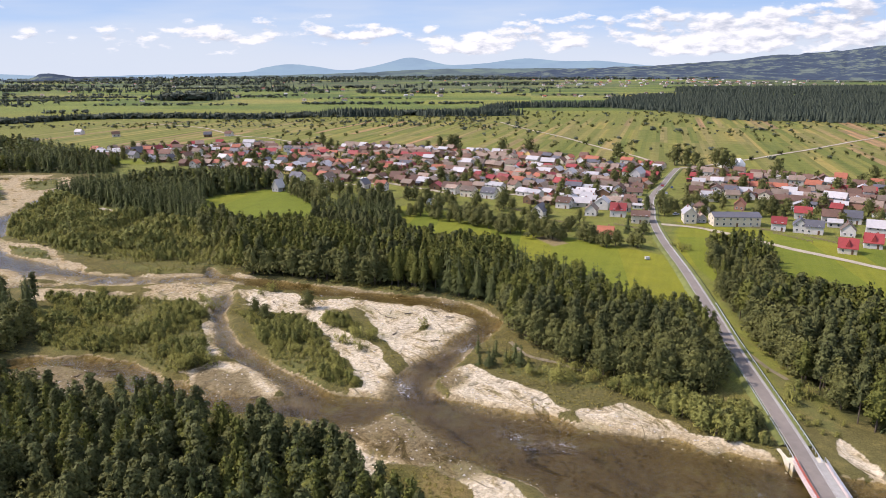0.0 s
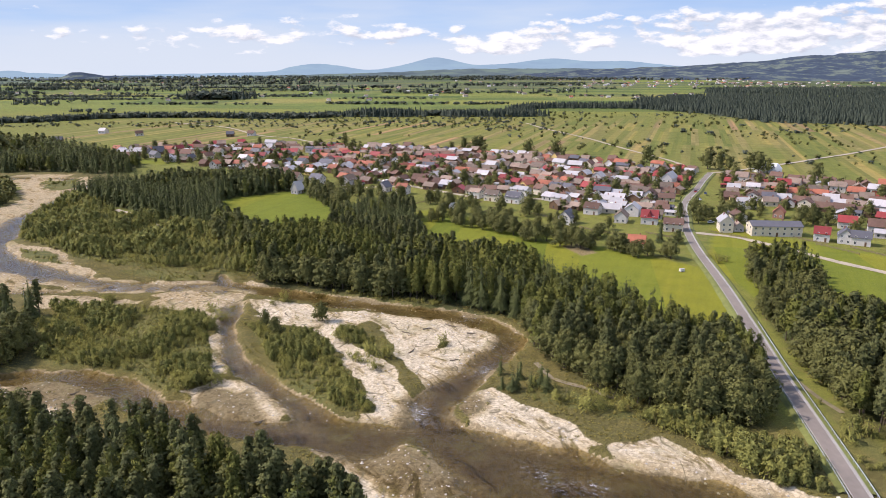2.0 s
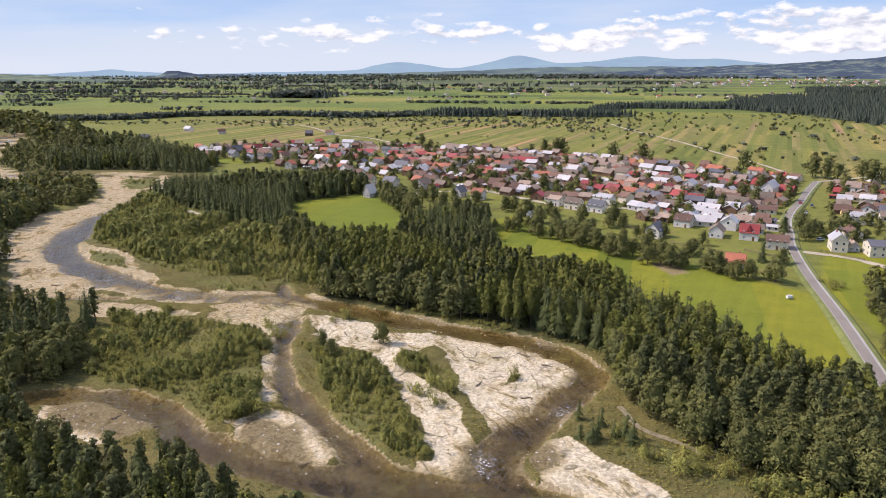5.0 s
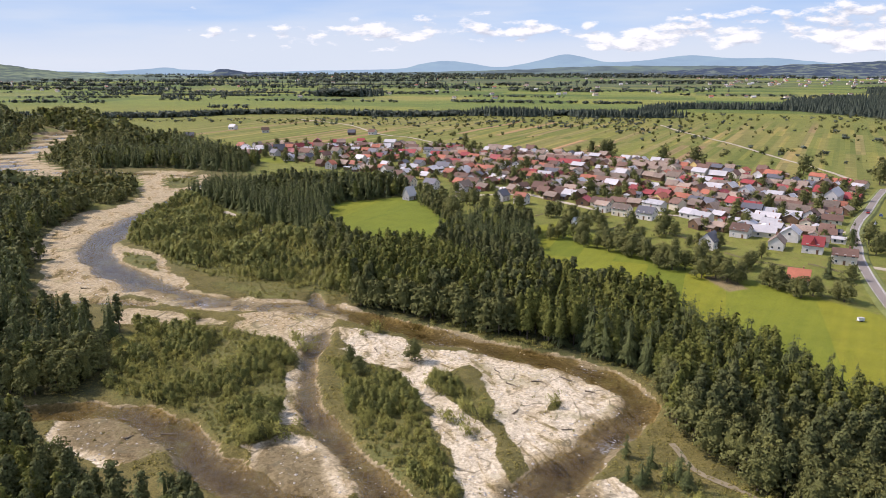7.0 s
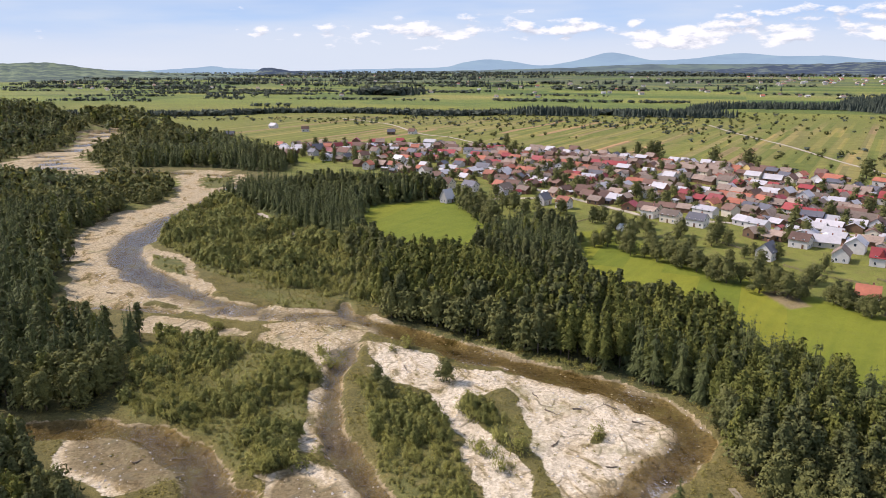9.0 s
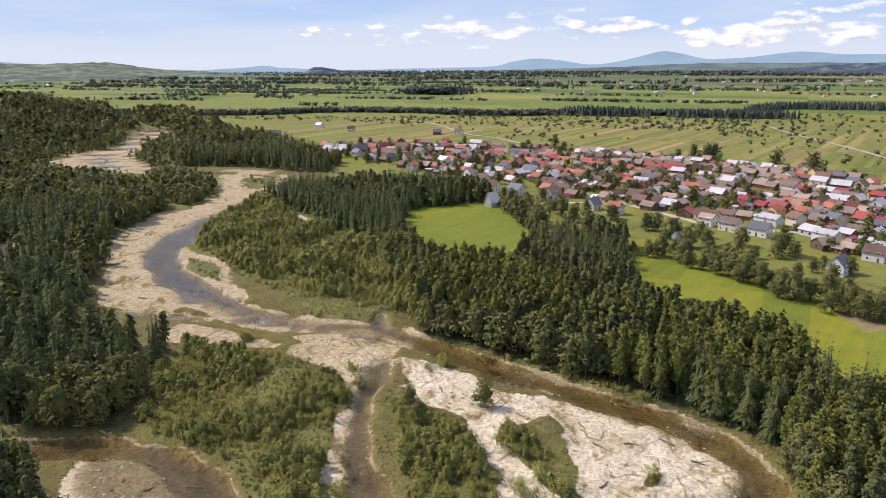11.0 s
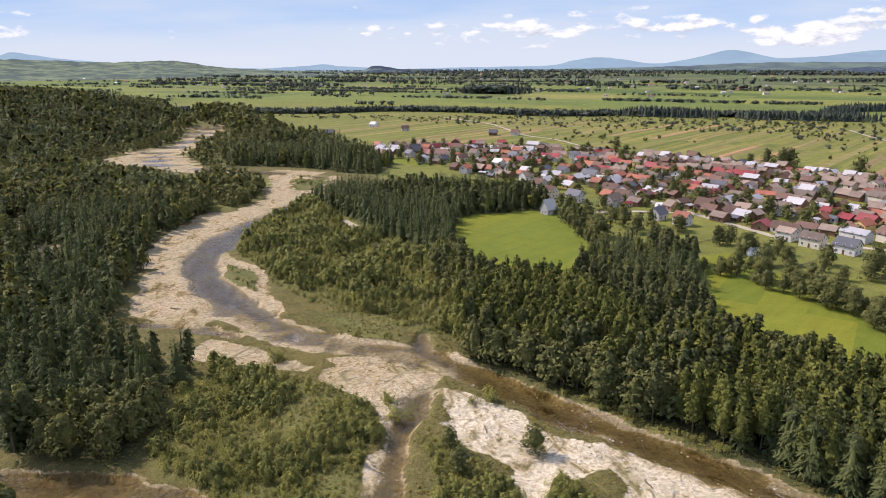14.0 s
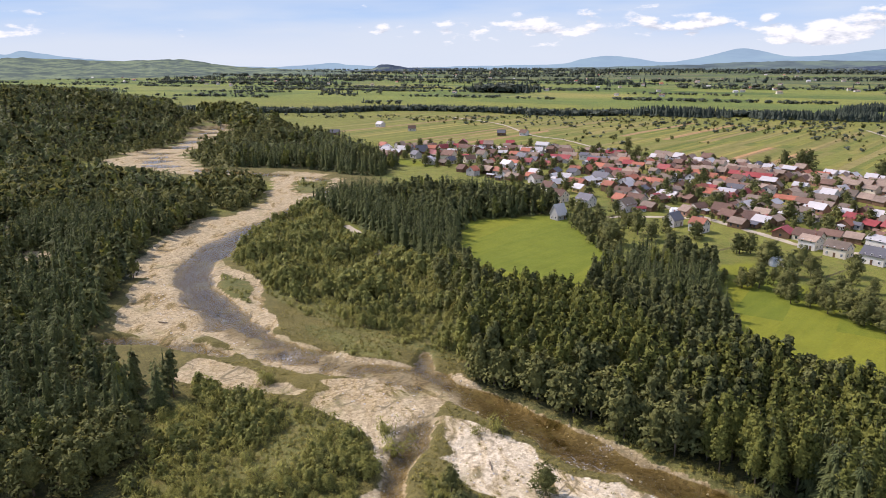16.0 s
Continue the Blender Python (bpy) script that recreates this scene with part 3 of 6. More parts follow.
def inside(poly, x, y):
    hit = np.zeros(np.shape(x), bool)
    for (x0, y0), (x1, y1) in zip(poly, poly[1:] + poly[:1]):
        if y0 != y1:
            hit ^= ((y0 > y) != (y1 > y)) & (x < (x1 - x0) * (y - y0) / (y1 - y0) + x0)
    return hit


def border(poly, x, y):
    """Signed distance to an outline, positive inside."""
    d = np.full(np.shape(x), 1e9)
    for (x0, y0), (x1, y1) in zip(poly, poly[1:] + poly[:1]):
        l2 = (x1 - x0) ** 2 + (y1 - y0) ** 2
        s = np.clip(((x - x0) * (x1 - x0) + (y - y0) * (y1 - y0)) / l2, 0, 1)
        d = np.minimum(d, np.hypot(x - x0 - s * (x1 - x0), y - y0 - s * (y1 - y0)))
    return np.where(inside(poly, x, y), d, -d)


def smooth_line(pts, n=6):
    """Catmull-Rom through the points, all columns alike."""
    p = np.array(pts, float)
    p = np.vstack([2 * p[0] - p[1], p, 2 * p[-1] - p[-2]])
    out = []
    for k in range(1, len(p) - 2):
        for s in np.arange(n) / n:
            a, b, c, d = p[k - 1], p[k], p[k + 1], p[k + 2]
            out.append(0.5 * (2 * b + (c - a) * s + (2 * a - 5 * b + 4 * c - d) * s ** 2 + (3 * b - a - 3 * c + d) * s ** 3))
    return np.array(out + [p[-2]])


def channel(pts, x, y):
    """Distance beyond the water's edge; negative in the channel."""
    p = smooth_line(pts, 4)
    d = np.full(np.shape(x), 1e9)
    for (x0, y0, w0), (x1, y1, w1) in zip(p[:-1], p[1:]):
        l2 = max((x1 - x0) ** 2 + (y1 - y0) ** 2, 1e-6)
        s = np.clip(((x - x0) * (x1 - x0) + (y - y0) * (y1 - y0)) / l2, 0, 1)
        d = np.minimum(d, np.hypot(x - x0 - s * (x1 - x0), y - y0 - s * (y1 - y0)) - (w0 + s * (w1 - w0)))
    return d


ROAD = [(55.0, 60), (57.2, 85), (58.8, 97), (61.0, 109.5), (63.8, 128.5), (66.8, 150.5), (70.6, 174), (76.6, 214), (81.8, 256), (87.8, 290), (92.7, 308), (99, 332), (108, 355), (118, 376), (132, 408), (146, 438)]


def ramp_up(v, a, b):
    s = np.clip((v - a) / (b - a), 0, 1)
    return s * s * (3 - 2 * s)


def land(x, y):
    """Height, cover colour and kinds (gravel, strips, meadow) of the ground."""
    x, y = np.asarray(x, float), np.asarray(y, float)
    n1, n2, n3 = wobble(x, y, 9, 1), wobble(x, y, 3.1, 2), wobble(x, y, 40, 3)
    jit = (n1 - 0.5) * 3.2 + (n2 - 0.5) * 1.8
    z = 0.35 + (n3 - 0.5) * 0.5 + (n2 - 0.5) * 0.18
    z = z + 24 * ramp_up(-x, 440, 640) * ramp_up(y, 250, 420) * (1 - ramp_up(y - 0.25 * (-x - 600), 560, 760))
    near = (y < 720) & (x > -560) & (x < 300)
    gravel, water = np.full(x.shape, -30.0), np.full(x.shape, 60.0)
    scrub, wood, mead = np.full(x.shape, -30.0), np.full(x.shape, -30.0), np.full(x.shape, -30.0)
    xs, ys, js = x[near], y[near], jit[near]
    w = np.min([channel(c, xs, ys) for c in CHANNELS], axis=0) + js * 0.7
    water[near] = w
    gravel[near] = np.maximum(np.max([border(b, xs, ys) for b in BARS], axis=0) + js, (wobble(xs, ys, 17, 21) - 0.86) * 7 - w + js * 0.6)
    barred = np.full(x.shape, -30.0)
    barred[near] = np.max([border(b, xs, ys) for b in BARS], axis=0) + js
    scrub[near] = np.max([border(b, xs, ys) for b in SCRUB], axis=0) + js
    mead[near] = np.max([border(b, xs, ys) for b in MEADOWS], axis=0) + js * 0.4
    wood[near] = np.max([border(f[0], xs, ys) for f in FORESTS.values()], axis=0) + js * 0.5
    g = ramp_up(gravel, -1.0, 1.0) * (1 - ramp_up(scrub, -0.5, 1.2) * 0.85)
    g = np.maximum(g, ramp_up(-water, -0.15, 0.4))
    z = z * (1 - g) + g * (-0.05 + (n1 - 0.5) * 0.6 + (n2 - 0.5) * 0.5)
    shoal = ramp_up(channel(SHOALS, x, y), 4, -3)
    bed = WATER - 0.75 + shoal * 0.85 + (n1 - 0.5) * (1.25 - 0.5 * shoal) + (n2 - 0.5) * (0.55 + 0.35 * shoal)
    z = np.where(water < 2.5, z + (bed - z) * ramp_up(-water, -1.2, 2.2), z)
    col = np.empty(x.shape + (3,))
    col[:] = (0.160, 0.170, 0.037)
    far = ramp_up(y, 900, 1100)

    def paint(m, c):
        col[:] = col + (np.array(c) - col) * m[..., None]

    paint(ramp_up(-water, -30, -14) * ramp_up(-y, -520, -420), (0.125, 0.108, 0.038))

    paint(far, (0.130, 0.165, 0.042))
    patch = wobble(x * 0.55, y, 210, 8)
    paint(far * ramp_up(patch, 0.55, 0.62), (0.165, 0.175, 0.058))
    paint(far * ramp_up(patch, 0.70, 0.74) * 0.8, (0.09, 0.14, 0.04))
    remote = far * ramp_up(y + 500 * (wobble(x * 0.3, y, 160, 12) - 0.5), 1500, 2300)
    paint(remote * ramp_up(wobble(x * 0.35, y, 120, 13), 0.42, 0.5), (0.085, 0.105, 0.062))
    # dark ground stands in for the shade between the sparse far trees
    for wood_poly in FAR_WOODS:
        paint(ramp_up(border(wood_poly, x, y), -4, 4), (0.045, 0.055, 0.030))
    paint(ramp_up(scrub, -1, 1.5), (0.088, 0.083, 0.024))
    paint(ramp_up(scrub, -1, 1.5) * ramp_up(n1, 0.5, 0.85), (0.165, 0.125, 0.05))
    thick = np.full(x.shape, -30.0)
    thick[near] = np.max([border(f[0], xs, ys) for f in THICKETS.values()], axis=0) + js
    paint(ramp_up(thick, -1, 2), (0.125, 0.125, 0.042))
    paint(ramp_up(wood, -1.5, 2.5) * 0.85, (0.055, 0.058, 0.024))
    m = ramp_up(mead, -1.0, 0.8)
    paint(m, (0.168, 0.190, 0.021))
    brown = ramp_up(border([(35, 262), (42, 266), (46, 252), (40, 248)], x, y), -0.6, 0.6)
    paint(brown * m, (0.24, 0.185, 0.10))
    wet = 0.18 * ramp_up(-water, -2.4, -0.4) + 0.82 * ramp_up(-water, -0.6, 4.0) * (1 - 0.62 * shoal)
    wet = np.maximum(wet, 0.23 * ramp_up(y, 180, 195) * ramp_up(-x, 56, 80))
    wet[near] = np.maximum(wet[near], 0.60 * ramp_up(np.max([border(b, xs, ys) for b in MUD], axis=0) + js, -1.5, 2.0))
    lined = ramp_up(-barred, 0.0, 1.5) * ramp_up(g, 0.2, 0.6)
    wet = np.maximum(wet, 0.42 * lined)
    strip = ramp_up(y + 0.35 * x, 470, 500) * (1 - ramp_up(y, 780 + 60 * (n3 - 0.5), 900)) * ramp_up(x, -430, -360)
    return z, np.clip(col, 0, 1), np.stack([g, strip * (1 - m), m * (1 - brown), wet], -1), water, gravel


def spaced(lo, hi, step, grow, dense):
    """Grid lines: evenly spaced over the dense stretch, then ever wider."""
    a, b = dense
    v = list(np.arange(a, b + 0.01, step))
    d = step
    while v[-1] < hi:
        d *= 1 + grow
        v.append(v[-1] + d)
    d = step
    while v[0] > lo:
        d *= 1 + grow
        v.insert(0, v[0] - d)
    return np.array(v)


def mesh_of(name, verts, faces, mats, index=None, smooth=False):
    me = bpy.data.meshes.new(name)
    verts, faces = np.asarray(verts, np.float32), np.asarray(faces, np.int32)
    k = faces.shape[1]
    me.vertices.add(len(verts))
    me.vertices.foreach_set("co", verts.ravel())
    me.loops.add(faces.size)
    me.loops.foreach_set("vertex_index", faces.ravel())
    me.polygons.add(len(faces))
    me.polygons.foreach_set("loop_start", np.arange(0, faces.size, k, dtype=np.int32))
    if index is not None:
        me.polygons.foreach_set("material_index", np.asarray(index, np.int32))
    me.polygons.foreach_set("use_smooth", np.full(len(faces), smooth))
    for m in mats:
        me.materials.append(m)
    me.update(calc_edges=True)
    return me


gx = spaced(-3480, 3480, 0.9, 0.07, (-190, 75))
gy = spaced(-300, 3480, 0.9, 0.045, (88, 262))
GX, GY = np.meshgrid(gx, gy)
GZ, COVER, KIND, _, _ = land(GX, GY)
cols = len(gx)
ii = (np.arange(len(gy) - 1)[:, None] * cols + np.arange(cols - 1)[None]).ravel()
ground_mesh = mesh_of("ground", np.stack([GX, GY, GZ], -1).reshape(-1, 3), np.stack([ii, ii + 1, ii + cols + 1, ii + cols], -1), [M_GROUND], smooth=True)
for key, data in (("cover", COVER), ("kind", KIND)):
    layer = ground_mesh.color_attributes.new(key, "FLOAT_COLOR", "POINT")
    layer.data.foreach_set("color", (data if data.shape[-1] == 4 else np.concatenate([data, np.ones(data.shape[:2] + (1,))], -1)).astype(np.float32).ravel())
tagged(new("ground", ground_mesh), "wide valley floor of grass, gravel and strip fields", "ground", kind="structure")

# one flat sheet of water, showing only where the bed lies lower
wx, wy = spaced(-540, 280, 8, 0.0, (-540, 280)), spaced(10, 720, 8, 0.0, (10, 720))
WX, WY = np.meshgrid(wx, wy)
wc = len(wx)
wi = (np.arange(len(wy) - 1)[:, None] * wc + np.arange(wc - 1)[None]).ravel()
tagged(new("water", mesh_of("water", np.stack([WX, WY, np.full(WX.shape, WATER)], -1).reshape(-1, 3), np.stack([wi, wi + 1, wi + wc + 1, wi + wc], -1), [M_WATER], smooth=True)),
       "shallow brown braided river running over gravel", "river", kind="structure")


# ---- road and bridge ----
def ribbon(name, pts, offsets, heights, mat, parent=None, label="", n=8):
    """A strip along a line: cross-section offsets (right is positive) and heights."""
    p = smooth_line(pts, n)
    t = np.gradient(p[:, :2], axis=0)
    t /= np.linalg.norm(t, axis=1)[:, None]
    side = np.stack([t[:, 1], -t[:, 0]], -1)
    k = len(offsets)
    v = np.concatenate([np.concatenate([p[:, :2] + side * o, np.full((len(p), 1), h)], 1)[:, None] for o, h in zip(offsets, heights)], 1).reshape(-1, 3)
    f = [(i * k + j, i * k + j + 1, (i + 1) * k + j + 1, (i + 1) * k + j) for i in range(len(p) - 1) for j in range(k - 1)]
    ob = new(name, mesh_of(name, v, f, [mat]))
    if parent:
        ob.parent = parent
    return tagged(ob, label)


road = ribbon("road", ROAD, (-1.38, 1.38), (0.9, 0.9), M_ASPHALT)
tagged(road, "grey asphalt road on a low embankment towards the village", "road", kind="structure")
tagged(ribbon("ground_embankment", ROAD[3:], (-4.6, -2.2, -1.6, 1.6, 2.1, 2.9, 5.0), (-0.7, 0.8, 0.88, 0.88, 0.85, 0.8, -0.7), M_VERGE), "grassy road embankment", "ground", kind="structure")
for name, off in (("trim_edge_line_west", -1.28), ("trim_edge_line_east", 1.28)):
    tagged(ribbon(name, ROAD, (off - 0.035, off + 0.035), (0.904, 0.904), M_LINE), "worn white edge line", "road marking", kind="structure")
tagged(ribbon("pavement", ROAD, (1.39, 1.42, 1.78, 1.86), (0.86, 0.96, 0.96, 0.8), M_CONCRETE), "pale concrete footway beside the road", "footway", kind="structure")


# ---- trees ----
def unit(v):
    return v / np.maximum(np.linalg.norm(v, axis=-1, keepdims=True), 1e-6)


def patches(c, n, size, g, tall=1.0, along=None):
    """Three-cornered leafy patches at c that face n; tall ones stretch along a given way, or upright."""
    k = len(c)
    n = unit(n)
    a = unit(np.cross(n, along if along is not None else np.tile((0.3, 0.1, 1.0), (k, 1))))
    b = np.cross(a, n)
    th = g.uniform(0, 6.2832, k) if tall == 1.0 else g.uniform(-0.4, 0.4, k)
    cs, sn = np.cos(th)[:, None], np.sin(th)[:, None]
    u, v = a * cs + b * sn, b * cs - a * sn
    s = (size * g.uniform(0.65, 1.35, k))[:, None]
    w = s * (1.0 if tall == 1.0 else 0.45)
    p = c - u * w - v * s * 0.6 * tall
    q = c + u * w - v * s * g.uniform(0.2, 0.7, (k, 1)) * tall
    t = c + v * s * tall + u * w * g.uniform(-0.5, 0.5, (k, 1)) + n * s * 0.2
    return np.stack([p, q, t], 1)


def tube(pts, radii, sides):
    v, f = [], []
    for k, (p, r) in enumerate(zip(pts, radii)):
        for s in range(sides):
            a = 6.2832 * s / sides
            v.append((p[0] + r * math.cos(a), p[1] + r * math.sin(a), p[2]))
        if k:
            o = (k - 1) * sides
            for s in range(sides):
                e = (s + 1) % sides
                f += [(o + s, o + e, o + sides + e), (o + s, o + sides + e, o + sides + s)]
    return v, f


def finish(tris, out, trunk, core=()):
    """Trunk and crown as plain arrays, with the way each bit of the crown faces; core: rings (z, radius) of an added
    solid cone that keeps gaps in the crown dark.
    """
    v, n = tris.reshape(-1, 3), np.repeat(unit(out), 3, axis=0)
    f = np.arange(len(v)).reshape(-1, 3)
    if len(core):
        cv, cf = tube([(0, 0, z) for z, _ in core], [r for _, r in core], 5)
        cv = np.array(cv)
        f = np.concatenate([f, np.array(cf) + len(v)])
        n = np.concatenate([n, unit(cv * (1, 1, 0) + (0, 0, 0.02))])
        v = np.concatenate([v, cv])
    return np.array(trunk[0]), np.array(trunk[1]), v, f, n


def leafy(lumps, n, size, g, axis=0.5, rise=0.35, squash=0.9, inner=0.55):
    """Patches spread over rounded lumps (centre, radius); each faces outwards from its lump and from the tree's middle."""
    c0 = np.array([c for c, _ in lumps])
    r0 = np.array([r for _, r in lumps])
    k = g.choice(len(lumps), n, p=r0 ** 2 / (r0 ** 2).sum())
    d = unit(g.normal(0, 1, (n, 3)) + (0, 0, 0.25))
    c = c0[k] + d * (r0[k] * g.uniform(inner, 1.08, n))[:, None] * (1, 1, squash)
    mid = unit(c * (1, 1, 0) + (0, 0, 1e-4))
    out = d * (1 - axis) + mid * axis + (0, 0, rise)
    face = unit(out) + g.normal(0, 0.45, (n, 3))
    return patches(c, face, size, g), out


def spruce(seed, level):
    """Height 1. Whorls of flat drooping boughs round a straight trunk, ragged at the tips."""
    g = np.random.default_rng(seed)
    n, long = {2: (700, 0.026), 1: (320, 0.040), 0: (96, 0.074), 3: (15, 0.17)}[level]
    rmax = g.uniform(0.18, 0.235)
    whorls = np.sort(g.uniform(0.0, 1.0, 17))
    per = {2: 9, 1: 8, 0: 6, 3: 5}[level]
    ang, reach = g.uniform(0, 6.2832, (17, per)), g.uniform(0.65, 1.15, (17, per))
    area = (1 - whorls) ** 0.9 + 0.06
    i = g.choice(17, n, p=area / area.sum())
    j = g.integers(0, per, n)
    s = whorls[i]
    r = (rmax * (1 - s) ** 0.78 + 0.010) * reach[i, j]
    t = g.uniform(0.22, 1.0, n) ** 0.7
    a = ang[i, j] + g.normal(0, 0.30, n) * (0.4 + 0.6 * t)
    z = 0.09 + 0.895 * s + g.normal(0, 0.006, n) - r * (0.18 * t + 0.42 * t ** 2)
    way = np.stack([np.cos(a), np.sin(a), -0.45 - 0.7 * t], -1)
    c = np.stack([r * t * np.cos(a), r * t * np.sin(a), np.maximum(z, 0.02)], -1)
    flat = np.stack([np.cos(a) * 0.7, np.sin(a) * 0.7, np.full(n, 0.75)], -1)
    tris = patches(c, flat + g.normal(0, 0.28, (n, 3)), long * (1.2 - 0.6 * s), g, 1.5 if level == 2 else 1.15, way)
    tip = patches(np.array([(0, 0, 0.975)] * 3), np.array([(math.cos(k * 2.1), math.sin(k * 2.1), 0.1) for k in range(3)]), 0.013, g, 2.0)
    return finish(np.concatenate([tris, tip]), np.concatenate([flat, np.tile((0.2, -0.3, 1.0), (3, 1))]),
                  tube([(0, 0, -0.02), (0, 0, 0.5), (0, 0, 0.93)], [0.013, 0.007, 0.001], 5 if level in (1, 2) else 3),
                  [(0.10, rmax * 0.26), (0.45, rmax * 0.20), (0.80, 0.004)] if level != 3 else ())


def larch(seed, level):
    """Height 1. A pointed, soft crown of upswept leafy boughs on a bare lower trunk."""
    g = np.random.default_rng(seed)
    n, size = {2: (900, 0.0195), 1: (400, 0.029), 0: (110, 0.058), 3: (26, 0.12)}[level]
    base, rmax = g.uniform(0.13, 0.27), g.uniform(0.135, 0.185)
    lumps = []
    for k in range(34):
        s = (k + g.random()) / 34
        prof = rmax * min(1, (s + 0.10) / 0.26) ** 0.6 * (1 - s) ** 0.50
        a = k * 2.4 + g.uniform(-0.5, 0.5)
        rr = prof * g.uniform(0.45, 0.95)
        lumps.append(((rr * math.cos(a), rr * math.sin(a), base + (0.95 - base) * s), 0.018 + prof * g.uniform(0.30, 0.48)))
    tris, out = leafy(lumps, n, size, g, 0.55, 0.35, 1.0)
    lean = g.uniform(-0.02, 0.02)
    return finish(tris, out, tube([(0, 0, -0.02), (lean * 0.5, 0, 0.45), (lean, 0, 0.93)], [0.013, 0.009, 0.002], 5 if level in (1, 2) else 3),
                  [(base + 0.02, rmax * 0.35), (base + 0.25, rmax * 0.55), (0.90, 0.008)] if level != 3 else ())


def pine(seed, level):
    """Height 1. A tall bare stem under an uneven crown of rounded needle clumps."""
    g = np.random.default_rng(seed)
    n, size = {2: (820, 0.021), 1: (380, 0.031), 0: (100, 0.060), 3: (26, 0.12)}[level]
    base, rmax = g.uniform(0.22, 0.38), g.uniform(0.13, 0.175)
    lumps, limbs = [], []
    for k in range(28):
        s = (k + g.random()) / 28
        prof = rmax * (0.65 + 0.35 * math.sin(3.1 * min(1, s + 0.15))) * (1 - s ** 2.2 * 0.85)
        a = k * 2.4 + g.uniform(-0.7, 0.7)
        rr = prof * g.uniform(0.35, 1.0)
        c = (rr * math.cos(a), rr * math.sin(a), base + (0.95 - base) * s)
        lumps.append((c, 0.022 + rmax * g.uniform(0.14, 0.30)))
        if k % 3 == 0:
            limbs.append(c)
    tris, out = leafy(lumps, n, size, g, 0.35, 0.5, 0.72)
    v, f = tube([(0, 0, -0.02), (g.uniform(-0.01, 0.01), 0, 0.5), (g.uniform(-0.02, 0.02), 0, 0.93)], [0.014, 0.010, 0.003], 5 if level in (1, 2) else 3)
    if level in (1, 2):
        for c in limbs:
            lv, lf = tube([(0, 0, c[2] - 0.03), c], [0.006, 0.002], 3)
            f += [tuple(i + len(v) for i in t) for t in lf]
            v += lv
    return finish(tris, out, (v, f), [(base + 0.05, rmax * 0.22), (base + 0.3, rmax * 0.42), (0.9, 0.01)] if level != 3 else ())


def broad(seed, level):
    """Height 1. A crown of many leafy clumps on forked limbs."""
    g = np.random.default_rng(seed)
    n, size = {2: (1000, 0.025), 1: (430, 0.037), 0: (104, 0.075), 3: (26, 0.15)}[level]
    lumps = []
    for k in range(20):
        a, s = k * 2.4 + g.uniform(-0.5, 0.5), (k + g.random()) / 20
        r = (0.36 - 0.24 * abs(s - 0.4)) * g.uniform(0.45, 1.05) * (1.05 - 0.58 * s)
        lumps.append(((r * math.cos(a), r * math.sin(a), 0.17 + 0.72 * s), g.uniform(0.085, 0.145) * (1.1 - 0.25 * s)))
    tris, out = leafy(lumps, n, size, g, 0.4, 0.45, 0.9)
    v, f = tube([(0, 0, -0.02), (0.01, 0, 0.25), (0.0, 0.01, 0.6)], [0.022, 0.016, 0.005], 5 if level in (1, 2) else 3)
    if level in (1, 2):
        for c, r in lumps[2:12:3]:
            lv, lf = tube([(0.005, 0, 0.15), c], [0.011, 0.003], 3)
            f += [tuple(i + len(v) for i in t) for t in lf]
            v += lv
    return finish(tris, out, (v, f), [(0.2, 0.06), (0.42, 0.17), (0.66, 0.13), (0.84, 0.02)] if level != 3 else ())


def willow(seed, level):
    """Height 1. A many-stemmed bush of slender upright shoots, wider than it is clear of the ground."""
    g = np.random.default_rng(seed)
    n, size = {2: (360, 0.043), 1: (190, 0.058), 0: (64, 0.10), 3: (16, 0.24)}[level]
    stems = [(g.uniform(0, 6.2832), g.uniform(0.06, 0.5), g.uniform(0.55, 1.0)) for _ in range(9)]
    st = np.array(stems)[np.arange(n) % 9]
    a, r, h = st[:, 0], st[:, 1], st[:, 2]
    s = 0.06 + 0.88 * g.random(n) ** 0.75
    off = g.normal(0, 0.12, (n, 3)) * (1, 1, 0)
    c = np.stack([r * np.cos(a), r * np.sin(a), np.zeros(n)], -1) * (0.6 + 0.5 * s)[:, None] + off * (1.25 - 0.8 * s)[:, None]
    c[:, 2] = s * h
    out = c * (1.1, 1.1, 0) + off + np.stack([np.zeros(n), np.zeros(n), 0.35 + 0.35 * s], -1)
    v, f = [], []
    for a1, r1, h1 in stems[:4]:
        lv, lf = tube([(0.03 * math.cos(a1), 0.03 * math.sin(a1), -0.05), (r1 * 0.8 * math.cos(a1), r1 * 0.8 * math.sin(a1), h1 * 0.8)], [0.018, 0.005], 3)
        f += [tuple(i + len(v) for i in t) for t in lf]
        v += lv
    return finish(patches(c, out + g.normal(0, 0.3, (n, 3)), size, g, 1.9), out, (v, f))


def tuft(seed, level):
    """Height 1. A clump of weeds or tall grass."""
    g = np.random.default_rng(seed)
    n = 10
    a = np.arange(n) * 0.63 + g.random(n)
    c = np.stack([0.75 * g.random(n) * np.cos(a), 0.75 * g.random(n) * np.sin(a), g.uniform(0.25, 0.6, n)], -1)
    out = np.stack([np.cos(a) * 0.5, np.sin(a) * 0.5, np.full(n, 1.0)], -1)
    return finish(patches(c, out, 0.34, g, 1.3), out, tube([(0, 0, -0.05), (0, 0, 0.3)], [0.03, 0.01], 3))


